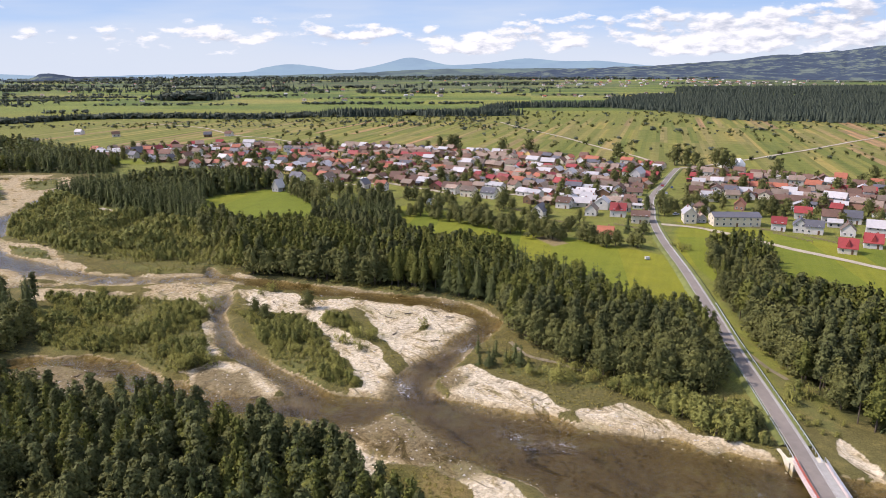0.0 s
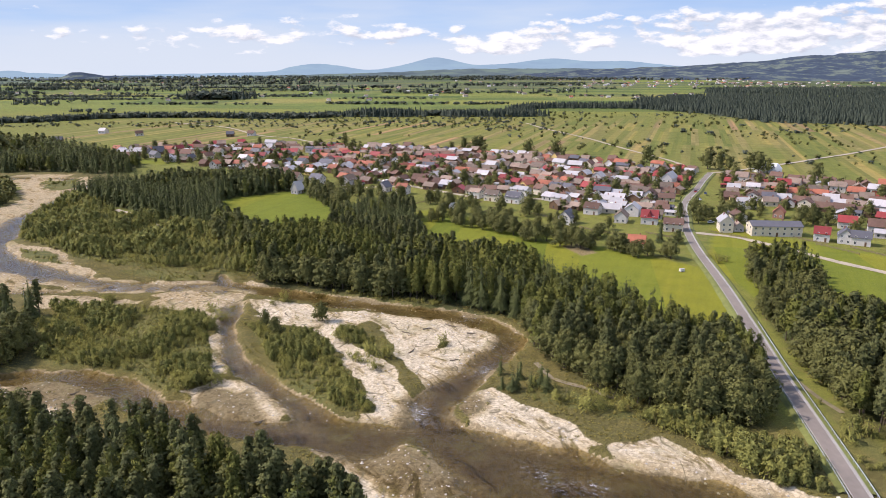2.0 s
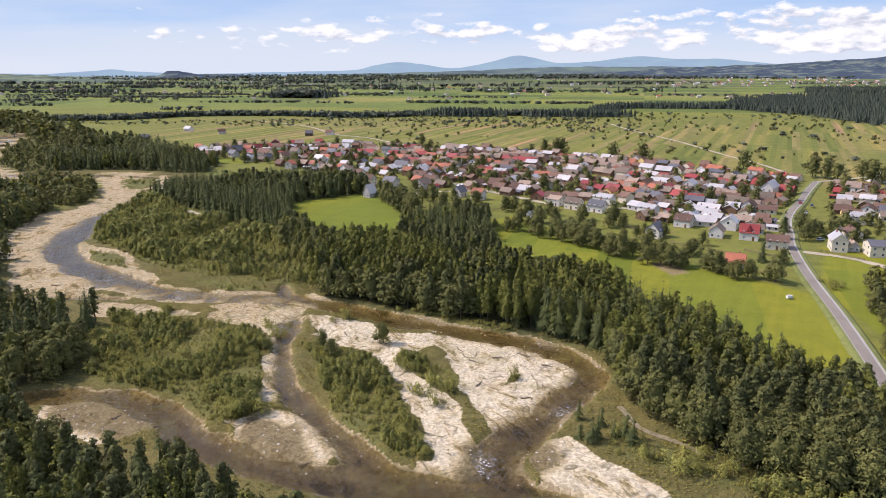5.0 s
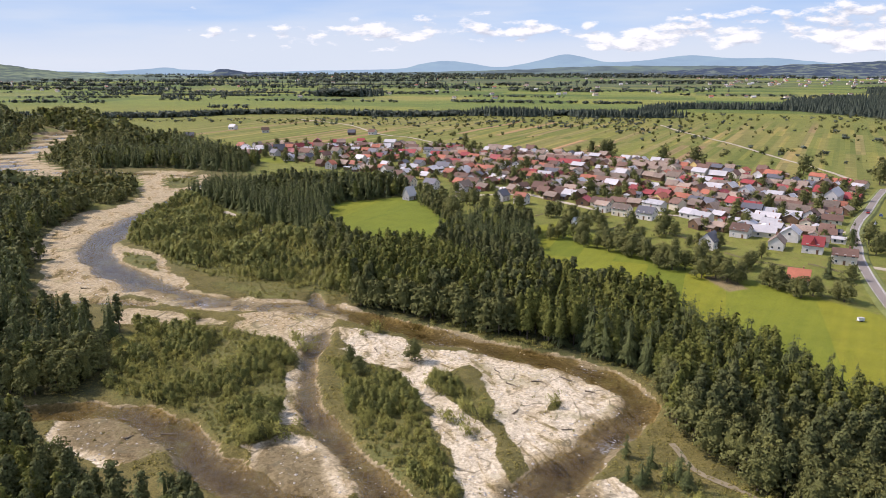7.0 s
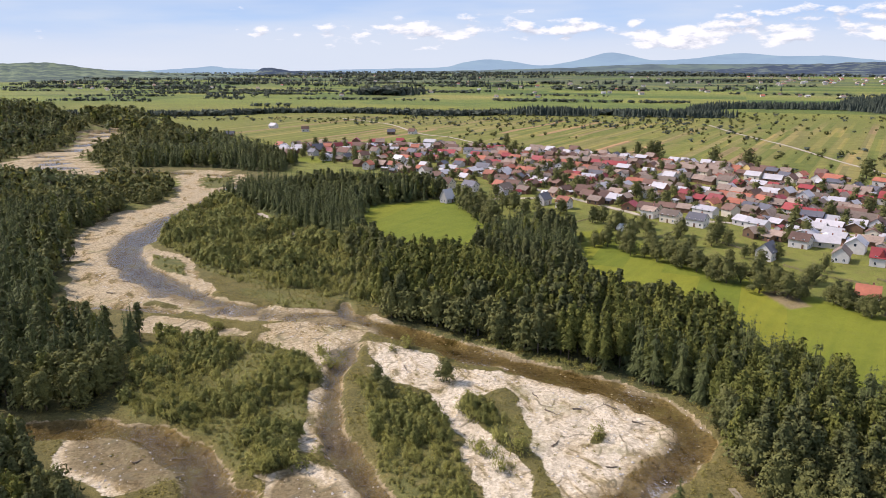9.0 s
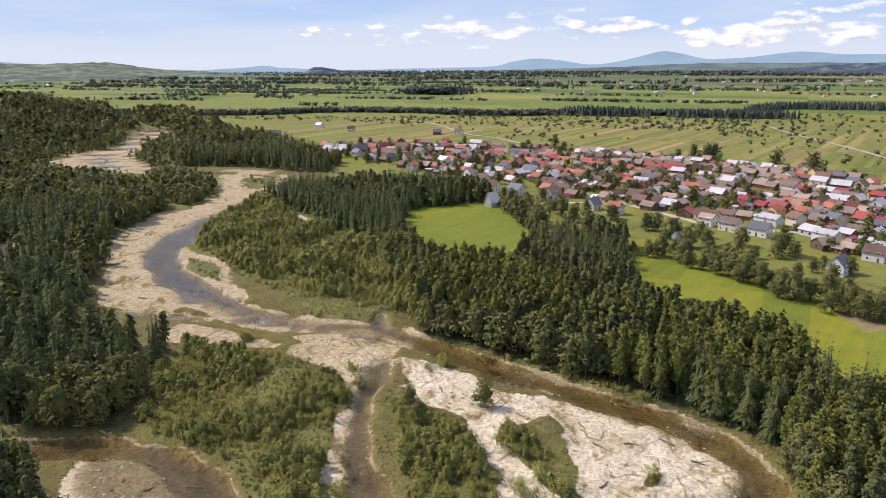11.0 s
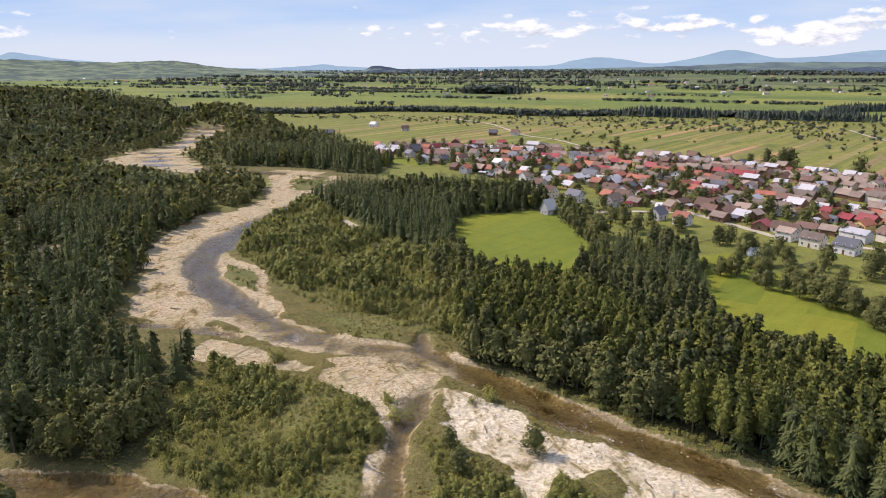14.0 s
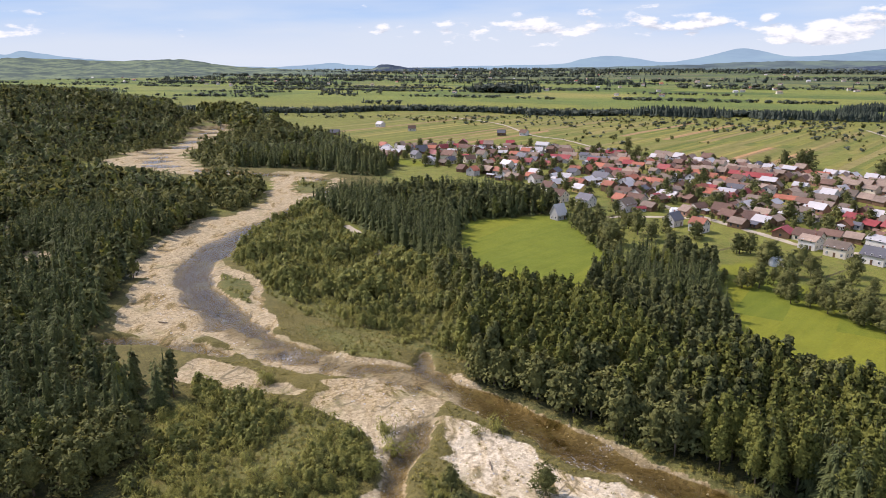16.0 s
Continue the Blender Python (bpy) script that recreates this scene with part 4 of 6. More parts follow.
def fir(seed, level):
    """Height 1. A far-off conifer: two ragged tiers of boughs."""
    g = np.random.default_rng(seed)
    v, f, n = [], [], []
    for z0, z1, r in ((0.05, 0.72, 0.20), (0.42, 1.0, 0.13)):
        o = len(v)
        for k in range(4):
            a, q = k * 1.571 + g.uniform(-0.3, 0.3), r * g.uniform(0.75, 1.2)
            v.append((q * math.cos(a), q * math.sin(a), z0 + g.uniform(-0.04, 0.06)))
            n.append((math.cos(a), math.sin(a), 0.6))
        v.append((0, 0, z1))
        n.append((0, 0, 1.0))
        f += [(o + k, o + (k + 1) % 4, o + 4) for k in range(4)]
    tv, tf = tube([(0, 0, -0.05), (0, 0, 0.2)], [0.02, 0.015], 3)
    return np.array(tv), np.array(tf[:4]), np.array(v), np.array(f), unit(np.array(n))


def bush(seed, level):
    """Height 1. A rounded, lumpy bush with leaves down to the ground."""
    g = np.random.default_rng(seed)
    lumps = [((g.uniform(-0.2, 0.2), g.uniform(-0.2, 0.2), g.uniform(0.25, 0.62)), g.uniform(0.2, 0.34)) for _ in range(5)]
    tris, out = leafy(lumps, 20, 0.19, g, 0.3, 0.4, 1.0)
    return finish(tris, out, tube([(0, 0, -0.05), (0, 0, 0.3)], [0.03, 0.01], 3))


KINDS = {"tuft": (tuft, M_WEED, ""), "hedge": (bush, M_HAZY_LEAF, ""), "alder": (broad, M_ALDER, ""), "thorn": (bush, M_LEAF, ""), "firs": (fir, M_FIR, ""), "spruce": (spruce, M_SPRUCE, "dark green spruce with drooping boughs"),
         "larch": (larch, M_LARCH, "mid green larch with a soft pointed crown"), "pine": (pine, M_PINE, "dark blue-green pine with a clumped crown"),
         "broadleaf": (broad, M_LEAF, "broadleaf tree with a lumpy olive green crown"), "willow": (willow, M_WILLOW, "bushy grey-green riverside willow shrub")}
SHAPES = {(k, lv): [fn(11 * i + 5 + lv, lv) for i in range(5)] for k, (fn, _, _) in KINDS.items() for lv in ((0, 1, 2, 3) if k not in ("tuft", "hedge", "firs", "thorn") else (3,))}


def set_facing(me, n):
    """Stores which way each bit of foliage faces, for soft shading of whole crowns."""
    layer = me.attributes.new("facing", "FLOAT_VECTOR", "POINT")
    layer.data.foreach_set("vector", np.asarray(n, np.float32).ravel())


def scatter(poly, gap, seed):
    r = np.random.default_rng(seed)
    p = np.array(poly)
    x, y = np.meshgrid(np.arange(p[:, 0].min(), p[:, 0].max(), gap), np.arange(p[:, 1].min(), p[:, 1].max(), gap))
    x, y = (x + r.uniform(-0.8, 0.8, x.shape) * gap).ravel(), (y + r.uniform(-0.8, 0.8, y.shape) * gap).ravel()
    keep = border(poly, x, y) + (wobble(x, y, 12, seed) - 0.5) * 3 > 0
    return x[keep], y[keep]


def woods(name, plants, label, category="forest"):
    """Many plants as one mesh. Each plant: kind, x, y, z, height, girth, turn, level."""
    V, F, I, N, n = [], [], [], [], 0
    groups = {}
    for p in plants:
        groups.setdefault((p[0], p[7], p[8]), []).append(p[1:7])
    mats, slot = [M_BARK], {}
    for (kind, lv, var), rows in groups.items():
        a = np.array(rows)
        if kind not in slot:
            slot[kind] = len(mats)
            mats.append(KINDS[kind][1])
        tv, tf, cv, cf, cn = SHAPES[kind, lv][var]
        base = np.concatenate([tv, cv])
        face = np.concatenate([np.zeros((len(tv), 3)), cn])
        faces = np.concatenate([tf, cf + len(tv)])
        idx = np.concatenate([np.zeros(len(tf), int), np.full(len(cf), slot[kind])])
        c, s = np.cos(a[:, 5])[:, None], np.sin(a[:, 5])[:, None]
        h, w = a[:, 3][:, None], (a[:, 3] * a[:, 4])[:, None]
        X = (base[:, 0] * c - base[:, 1] * s) * w + a[:, 0][:, None]
        Y = (base[:, 0] * s + base[:, 1] * c) * w + a[:, 1][:, None]
        Z = base[:, 2] * h + a[:, 2][:, None]
        V.append(np.stack([X, Y, Z], -1).reshape(-1, 3))
        N.append(np.stack([face[:, 0] * c - face[:, 1] * s, face[:, 0] * s + face[:, 1] * c, np.broadcast_to(face[:, 2], X.shape)], -1).reshape(-1, 3))
        F.append((faces[None] + (np.arange(len(a)) * len(base))[:, None, None] + n).reshape(-1, 3))
        I.append(np.tile(idx, len(a)))
        n += len(a) * len(base)
    ob = new(name, mesh_of(name, np.concatenate(V), np.concatenate(F), mats, np.concatenate(I)))
    set_facing(ob.data, np.concatenate(N))
    return tagged(ob, label, category, kind="stuff")


def distance(x, y):
    return np.hypot(x + 4, y - np.clip(y, 0, 92))


def pick(kind, x, y, z, h, r, far=1.0):
    d = distance(x, y) * far
    lv = np.where(d < 112, 2, np.where(d < 255, 1, np.where(d < 480, 0, 3)))
    return [(k, float(a), float(b), float(c), float(e), float(g), float(t), int(v), int(q)) for k, a, b, c, e, g, t, v, q in
            zip(kind, x, y, z, h, r.uniform(0.85, 1.25, len(x)), r.uniform(0, 6.28, len(x)), lv, r.integers(0, 5, len(x)))]


STANDS = {}
for num, (name, (poly, gap, (lo, hi), mix)) in enumerate(FORESTS.items()):
    r = np.random.default_rng(40 + num)
    x, y = scatter(poly, gap, 20 + num)
    z, _, kd, wd, gd = land(x, y)
    ok = (wd > 1.5) & (kd[:, 0] < 0.4) & ((kd[:, 2] < 0.5) | (name == "copse")) & (border(CLEARING, x, y) < 0) & (np.abs(channel([(*p, 4.4) for p in ROAD], x, y)) > 0) & (channel([(*p, 3.9) for p in ROAD], x, y) > 0)
    x, y, z = x[ok], y[ok], z[ok]
    # kinds gather in groves
    grove = wobble(x, y, 26, 60 + num) * 0.75 + r.random(len(x)) * 0.25
    cut = np.quantile(grove, np.cumsum(mix)[:3])
    kind = np.array(["spruce", "larch", "pine", "broadleaf"])[np.searchsorted(cut, grove)]
    h = (lo + (hi - lo) * (0.55 * wobble(x, y, 18, 80 + num) + 0.5 * r.random(len(x)))) * np.where(kind == "broadleaf", 0.80, 1.0)
    STANDS[name] = pick(kind, x, y, z - 0.1, h, r, {"east": 1.1, "west": 1.4, "copse": 1.5, "slope": 1.5}.get(name, 1.0))

# the three hundred trees that stand nearest to the river crossing are things of their own
allt = [(math.hypot(p[1] + 8, (p[2] - 128) * 0.9), name, i) for name, ps in STANDS.items() for i, p in enumerate(ps)]
allt.sort()
own = {(n, i) for _, n, i in allt[:300]}


def tree_template(kind, var, level=2):
    tv, tf, cv, cf, cn = SHAPES[kind, level][var]
    root = new({"spruce": "spruce_tree", "larch": "larch_tree", "pine": "pine_tree", "broadleaf": "broadleaf_tree", "willow": "willow_shrub"}[kind])
    for part_name, v, f, m in (("trunk", tv, tf, M_BARK), ("crown", cv, cf, KINDS[kind][1])):
        ob = new(part_name, mesh_of(part_name, v, f, [m]))
        ob.parent = root
        if part_name == "crown":
            set_facing(ob.data, cn)
    return tagged(root, KINDS[kind][2], "tree" if kind != "willow" else "shrub")


TEMPLATES = {}


def plant(p, group, label=""):
    """One tree as a thing of its own; the first of a shape becomes the pattern for the rest."""
    kind, x, y, z, h, girth, turn, level, var = p
    m = pose(x, y, z, 0, 0, math.degrees(turn)) @ Matrix.Diagonal((h * girth, h * girth, h, 1))
    if (kind, var, level) not in TEMPLATES:
        TEMPLATES[kind, var, level] = ob = tree_template(kind, var, level)
        ob.matrix_basis = m
    else:
        src = TEMPLATES[kind, var, level]
        ob = copy_thing(src, Matrix.Identity(4))
        ob.matrix_basis = m
    return tagged(ob, label, group=group)


for _, n, i in allt[:300]:
    plant(STANDS[n][i], "trees by the river")
NAMES = {"shore": "shore_forest", "river": "riverside_forest", "north": "spruce_forest", "grove": "spruce_grove", "bend": "bend_forest", "west": "west_bank_forest", "near": "pine_forest", "east": "roadside_forest", "slope": "hill_forest", "copse": "roadside_copse"}
for name, ps in STANDS.items():
    woods(NAMES[name], [p for i, p in enumerate(ps) if (name, i) not in own], "dense mixed stand of spruce, larch and broadleaf trees")

for num, (name, (poly, gap, (lo, hi))) in enumerate(THICKETS.items()):
    r = np.random.default_rng(140 + num)
    x, y = scatter(poly, gap, 120 + num)
    z, _, kd, wd, gd = land(x, y)
    ok = (wd > 0.6) & (kd[:, 0] < 0.6) & (r.random(len(x)) < 0.9) & ((hi > 3) | (wobble(x, y, 8, 150 + num) + 0.25 * wobble(x, y, 2.5, 151) < 0.69)) & (channel([(*p, 3.6) for p in ROAD], x, y) > 0)
    x, y, z = x[ok], y[ok], z[ok]
    h = lo + (hi - lo) * np.clip(1.7 * wobble(x, y, 9, 160 + num) - 0.45 + 0.4 * (r.random(len(x)) - 0.3), 0, 1) ** 1.3
    pull = r.random(len(x))
    kind = np.where(h > 2.3, np.where(pull < 0.03, "larch", np.where(pull < 0.12, "broadleaf", np.where(pull < 0.45, "willow", "alder"))), "willow")
    if name in ("upriver_east", "upriver_west", "arm", "meadow_edge"):
        kind = np.where(pull < 0.2, "spruce", "broadleaf")
    h = np.where(kind == "alder", h * 1.1, h)
    woods("willow_thicket", pick(kind, x, y, z - 0.05, h, r, 2.3 if hi < 5 else 1.45), "low olive green thicket of willow and alder on river gravel", "shrubs")

# tall weeds and grass clumps over the open banks
x, y = scatter([(-128, 240), (-64, 236), (12, 200), (26, 156), (60, 140), (60, 100), (20, 118), (0, 86), (-30, 118), (-100, 140), (-120, 190)], 0.95, 190)
z, _, kd, wd, gd = land(x, y)
r = np.random.default_rng(191)
ok = (wd > 0.3) & ((kd[:, 0] + 0.5 * (r.random(len(x)) - 0.5) < 0.45) | (r.random(len(x)) < 0.035 + 0.16 * (wobble(x, y, 7, 194) > 0.72))) & (kd[:, 2] < 0.5) & (channel([(*p, 3.4) for p in ROAD], x, y) > 0)
x, y, z = x[ok], y[ok], z[ok]
rows = [("tuft", *p[1:7], 3, p[8]) for p in pick(np.full(len(x), "tuft"), x, y, z, 0.22 + 0.5 * wobble(x, y, 5, 192) * r.random(len(x)) ** 0.5, r)]
woods("weeds", rows, "ochre and green weeds along the river banks", "weeds")


# ---- houses ----
def boxes(*items):
    """Boxes (cx, cy, cz, sx, sy, sz) as one set of vertices and faces."""
    v, f = [], []
    for cx, cy, cz, sx, sy, sz in items:
        o = len(v)
        v += [(cx + sx * i / 2, cy + sy * j / 2, cz + sz * k / 2) for k in (-1, 1) for j in (-1, 1) for i in (-1, 1)]
        f += [tuple(o + i for i in q) for q in ((0, 2, 3, 1), (4, 5, 7, 6), (0, 1, 5, 4), (2, 6, 7, 3), (0, 4, 6, 2), (1, 3, 7, 5))]
    return v, f


def piece(name, vf, mat, parent, m=None, label=""):
    me = vf if isinstance(vf, bpy.types.Mesh) else mesh_of(name, vf[0], vf[1], [mat])
    ob = new(name, me)
    ob.parent = parent
    if m is not None:
        ob.matrix_basis = m
    return tagged(ob, label)


def poly_mesh(name, verts, faces, mat):
    me = bpy.data.meshes.new(name)
    me.from_pydata(verts, [], faces)
    me.materials.append(mat)
    return me


WIN_FRAME = mesh_of("window", *boxes((0, 0, -0.62, 1.1, 0.14, 0.1), (0, 0, 0.62, 1.1, 0.1, 0.1), (-0.5, 0, 0, 0.1, 0.1, 1.24), (0.5, 0, 0, 0.1, 0.1, 1.24), (0, 0, 0, 0.07, 0.1, 1.2)), [M_FRAME])
WIN_PANE = mesh_of("pane", *boxes((0, -0.01, 0, 0.98, 0.05, 1.2)), [M_GLASS])
DOOR = mesh_of("door", *boxes((0, 0, 1.0, 0.95, 0.1, 2.0), (0, 0, 2.05, 1.15, 0.14, 0.1)), [M_DOOR])
CHIMNEY = mesh_of("chimney", *boxes((0, 0, 0, 0.55, 0.55, 1.6), (0, 0, 0.82, 0.7, 0.7, 0.12)), [M_BRICK])
PANE_ONLY = mesh_of("far_window", *boxes((0, 0, 0, 1.0, 0.1, 1.2)), [M_GLASS])
ROOF_WORDS = {"grey-brown": "weathered grey-brown sheet", "brown": "brown tile", "red": "bright red metal", "orange-red": "orange-red tile", "light grey": "pale galvanised metal", "dark grey": "dark grey slate"}
WALL_WORDS = ["white plaster", "cream plaster", "grey plaster", "dark timber", "yellow plaster", "brick"]


def house(x, y, turn, length, width, eaves, pitch, roof, wall, detail=1, name="house", dormer=False):
    """A gabled house: the ridge runs along its own x. detail 2: framed windows all round; 1: plain panes on the long sides."""
    z = float(land(np.array([x]), np.array([y]))[0][0])
    root = new(name)
    root.matrix_basis = pose(x, y, z, 0, 0, turn) @ Matrix.Scale(1 / UNIT, 4)
    L, W, E = length / 2, width / 2, eaves
    rise = W * math.tan(radians(pitch))
    v = [(-L, -W, -0.6), (L, -W, -0.6), (L, W, -0.6), (-L, W, -0.6), (-L, -W, E), (L, -W, E), (L, W, E), (-L, W, E), (-L, 0, E + rise), (L, 0, E + rise)]
    f = [(0, 1, 5, 4), (2, 3, 7, 6), (1, 2, 6, 9, 5), (3, 0, 4, 8, 7), (4, 5, 9, 8), (6, 7, 8, 9), (3, 2, 1, 0)]
    piece("wall", poly_mesh("wall", v, f, WALLS[wall]), None, root)
    # roof slabs with overhang
    o, g, th = 0.55, 0.4, 0.18
    slope = rise / W
    zr, ze = E + rise + 0.05, E - o * slope + 0.05
    v, f = [], []
    for s in (-1, 1):
        k = len(v)
        for xx in (-L - g, L + g):
            v += [(xx, 0, zr), (xx, s * (W + o), ze), (xx, s * (W + o), ze + th), (xx, 0, zr + th)]
        f += [tuple(k + i for i in q) for q in ((0, 1, 5, 4), (2, 3, 7, 6), (1, 2, 6, 5), (0, 3, 2, 1), (4, 5, 6, 7))]
    if dormer:
        k = len(v)
        dz = E + rise * 0.95
        v += [(-1.4, -W - 0.1, E - 0.1), (1.4, -W - 0.1, E - 0.1), (0, -W - 0.1, dz), (-1.4, 0, E + 0.1), (1.4, 0, E + 0.1), (0, 0, dz)]
        f += [(k, k + 1, k + 2), (k, k + 2, k + 5, k + 3), (k + 1, k + 4, k + 5, k + 2)]
    piece("roof", poly_mesh("roof", v, f, ROOFS[roof]), None, root, label=ROOF_WORDS[roof] + " roof")
    if name != "barn":
        piece("chimney", CHIMNEY, None, root, pose(L * 0.35, W * 0.22, E + rise * 0.78 + 0.7))
    storeys = [1.5] if eaves < 4 else [1.5, 4.2]
    if name == "barn":
        piece("door", DOOR, None, root, pose(0, -W - 0.04, 0) @ Matrix.Diagonal((2.6, 1, 1.25, 1)))
    elif detail == 2:
        n = max(2, int(length / 3.2))
        for h in storeys:
            for side in (-1, 1):
                for i in range(n):
                    xx = -L + length * (i + 0.5) / n
                    if h == 1.5 and side == -1 and i == n // 2:
                        piece("door", DOOR, None, root, pose(xx, -W - 0.03, 0))
                        continue
                    w = piece("window", WIN_FRAME, None, root, pose(xx, side * (W + 0.04), h, 0, 0, 0 if side < 0 else 180))
                    piece("pane", WIN_PANE, None, w)
            for side in (-1, 1):
                for yy in (-W * 0.45, W * 0.45):
                    w = piece("window", WIN_FRAME, None, root, pose(side * (L + 0.04), yy, h, 0, 0, 90 * side))
                    piece("pane", WIN_PANE, None, w)
        w = piece("window", WIN_FRAME, None, root, pose(L + 0.04, 0, eaves + rise * 0.4, 0, 0, 90))
        piece("pane", WIN_PANE, None, w)
    else:
        n = max(2, int(length / 4))
        for h in storeys[-1:]:
            for i in range(n):
                piece("window", PANE_ONLY, None, root, pose(-L + length * (i + 0.5) / n, -W - 0.03, h))
        piece("window", PANE_ONLY, None, root, pose(-L - 0.03, 0, storeys[-1], 0, 0, 90))
    kindly = {"barn": "long farm barn", "school": "long school building", "church": "village church"}.get(name, "gabled village house")
    return tagged(root, f"{WALL_WORDS[wall]} {kindly} under a {ROOF_WORDS[roof]} roof", {"barn": "barn", "church": "church"}.get(name, "house"), group="houses of the village")


JOINED = {}


def joined_house(x, y, turn, length, width, eaves, pitch, roof, wall, chimney=True):
    """The back rows of the village, too small to tell apart: the same build, gathered into one mesh."""
    z = float(land(np.array([x]), np.array([y]))[0][0])
    m = pose(x, y, z, 0, 0, turn) @ Matrix.Scale(1 / UNIT, 4)
    L, W, E = length / 2, width / 2, eaves
    rise = W * math.tan(radians(pitch))

    def add(mat, v, f):
        vs, fs = JOINED.setdefault(mat.name, (mat, [], []))[1:]
        o = len(vs)
        vs += [tuple(m @ Vector(p)) for p in v]
        fs += [tuple(o + i for i in q) for q in f]

    add(WALLS[wall], [(-L, -W, -0.6), (L, -W, -0.6), (L, W, -0.6), (-L, W, -0.6), (-L, -W, E), (L, -W, E), (L, W, E), (-L, W, E), (-L, 0, E + rise), (L, 0, E + rise)],
        [(0, 1, 5, 4), (2, 3, 7, 6), (1, 2, 6, 9, 5), (3, 0, 4, 8, 7)])
    s = rise / W
    for k in (-1, 1):
        a, b = E + rise + 0.05, E - 0.5 * s + 0.05
        add(ROOFS[roof], [(-L - 0.3, 0, a), (L + 0.3, 0, a), (L + 0.3, k * (W + 0.5), b), (-L - 0.3, k * (W + 0.5), b), (-L - 0.3, 0, a + 0.2), (L + 0.3, 0, a + 0.2), (L + 0.3, k * (W + 0.5), b + 0.2), (-L - 0.3, k * (W + 0.5), b + 0.2)],
            [(0, 1, 2, 3), (4, 5, 6, 7), (2, 3, 7, 6), (0, 3, 7, 4), (1, 2, 6, 5)])
    if chimney:
        add(M_BRICK, *boxes((L * 0.35, 0.3, E + rise * 0.9 + 0.5, 0.5, 0.5, 1.4)))
    add(M_GLASS, *boxes((-L * 0.5, -W - 0.02, E * 0.6, 0.9, 0.1, 1.1), (L * 0.5, -W - 0.02, E * 0.6, 0.9, 0.1, 1.1)))


TAKEN = []


def put(x, y, *rest, **more):
    turn, length, width, eaves, *other = rest
    TAKEN.append((x, y, length * 0.3 + 2))
    return house(x, y, turn, length * 0.88, width * 0.84, eaves * 0.86, *other, **more)


put(62, 262, -18, 9, 8, 3.2, 42, "orange-red", 1, 2)
put(76, 300, -20, 10, 9, 5.0, 42, "red", 0, 2, dormer=True)
put(82, 287, -15, 11, 9, 5.2, 30, "brown", 1, 2)
put(65, 303, 70, 10, 8, 4.4, 42, "grey-brown", 0, 2)
put(42, 300, 60, 10, 8.5, 5.0, 45, "dark grey", 0, 2)
put(119, 282, -3, 28.5, 12, 6.2, 20, "dark grey", 1, 2, name="school")
put(102.5, 288, 80, 12, 8, 6.5, 42, "light grey", 1, 2)
put(107.5, 288, 80, 8, 6, 3.4, 38, "grey-brown", 2, 2)
put(133, 273, -26, 8, 8, 5.0, 40, "red", 0, 2)
put(140, 270, 64, 9, 7.5, 5.0, 45, "dark grey", 0, 2)
put(144, 267, -26, 10, 8, 5.0, 38, "dark grey", 0, 2)
put(153, 294, -26, 10, 8, 4.6, 40, "red", 0, 2)
put(161, 287, -26, 10, 9, 4.6, 40, "brown", 2, 2)
put(169, 285, -26, 10, 9, 4.6, 40, "dark grey", 0, 2)
put(141, 238, -28, 9, 8.5, 3.6, 46, "red", 1, 2, dormer=True)
put(154, 245, -28, 9, 8.5, 3.6, 46, "red", 0, 2, dormer=True)
put(166, 263, -28, 11, 9, 5.6, 40, "light grey", 0, 2)
put(155, 263, 62, 9, 8, 4.0, 46, "grey-brown", 0, 2)
put(158, 278, -26, 8, 6, 3.4, 30, "light grey", 2, 1)
put(134, 313, 60, 7, 7, 4.4, 45, "orange-red", 5, 2)
put(5, 356, -30, 9, 9, 5.2, 25, "grey-brown", 0, 2)
put(13, 349, -30, 11, 9, 5.2, 32, "grey-brown", 1, 2)
put(23, 344, -30, 11, 9, 4.8, 38, "dark grey", 0, 2)
put(56, 320, -30, 10, 9, 4.8, 35, "brown", 0, 2)
put(60, 332, 60, 12, 10, 4.0, 22, "light grey", 0, 1)
put(110, 396, 60, 18, 9, 7.0, 45, "light grey", 0, 2, name="church")
put(-32, 366, -28, 9, 8, 5.0, 40, "orange-red", 0, 2)
put(-42, 372, 62, 9, 8, 4.5, 45, "dark grey", 2, 2)
put(-86, 366, 60, 8, 7, 4.0, 60, "light grey", 2, 2)
put(-96, 402, -26, 12, 9, 5.0, 40, "brown", 1, 2)
put(-82, 396, -26, 11, 9, 5.2, 38, "dark grey", 0, 2)
put(-64, 392, 64, 12, 9, 5.2, 40, "grey-brown", 2, 2)
put(-346, 602, 20, 12, 9, 3.2, 40, "dark grey", 3, 1, name="barn")
put(-345, 678, -15, 11, 9, 4.5, 38, "light grey", 0, 1)
put(-300, 655, 30, 10, 8, 4.0, 40, "brown", 0, 1)
for hx, hy, ht, hr, hw in ((-262, 536, -20, "orange-red", 1), (-252, 542, 60, "grey-brown", 0), (-241, 534, -25, "brown", 0), (-219, 502, -30, "dark grey", 2), (-236, 556, -15, "grey-brown", 0), (-216, 538, 55, "red", 0), (-180, 520, -20, "grey-brown", 0), (-179, 496, 50, "brown", 1),
                           (-150, 484, -25, "light grey", 0), (-152, 518, -20, "dark grey", 0), (-120, 444, 60, "grey-brown", 0), (-107, 424, -28, "brown", 0), (-214, 650, 10, "dark grey", 3), (-197, 658, -15, "brown", 0)):
    put(hx, hy, ht, 10, 8, 4.2, 40, hr, hw, 1)
put(-240, 469, 35, 9, 8, 2.8, 45, "dark grey", 3, 1, name="barn")
put(-225, 522, 40, 12, 10, 3.0, 50, "dark grey", 3, 1, name="barn")
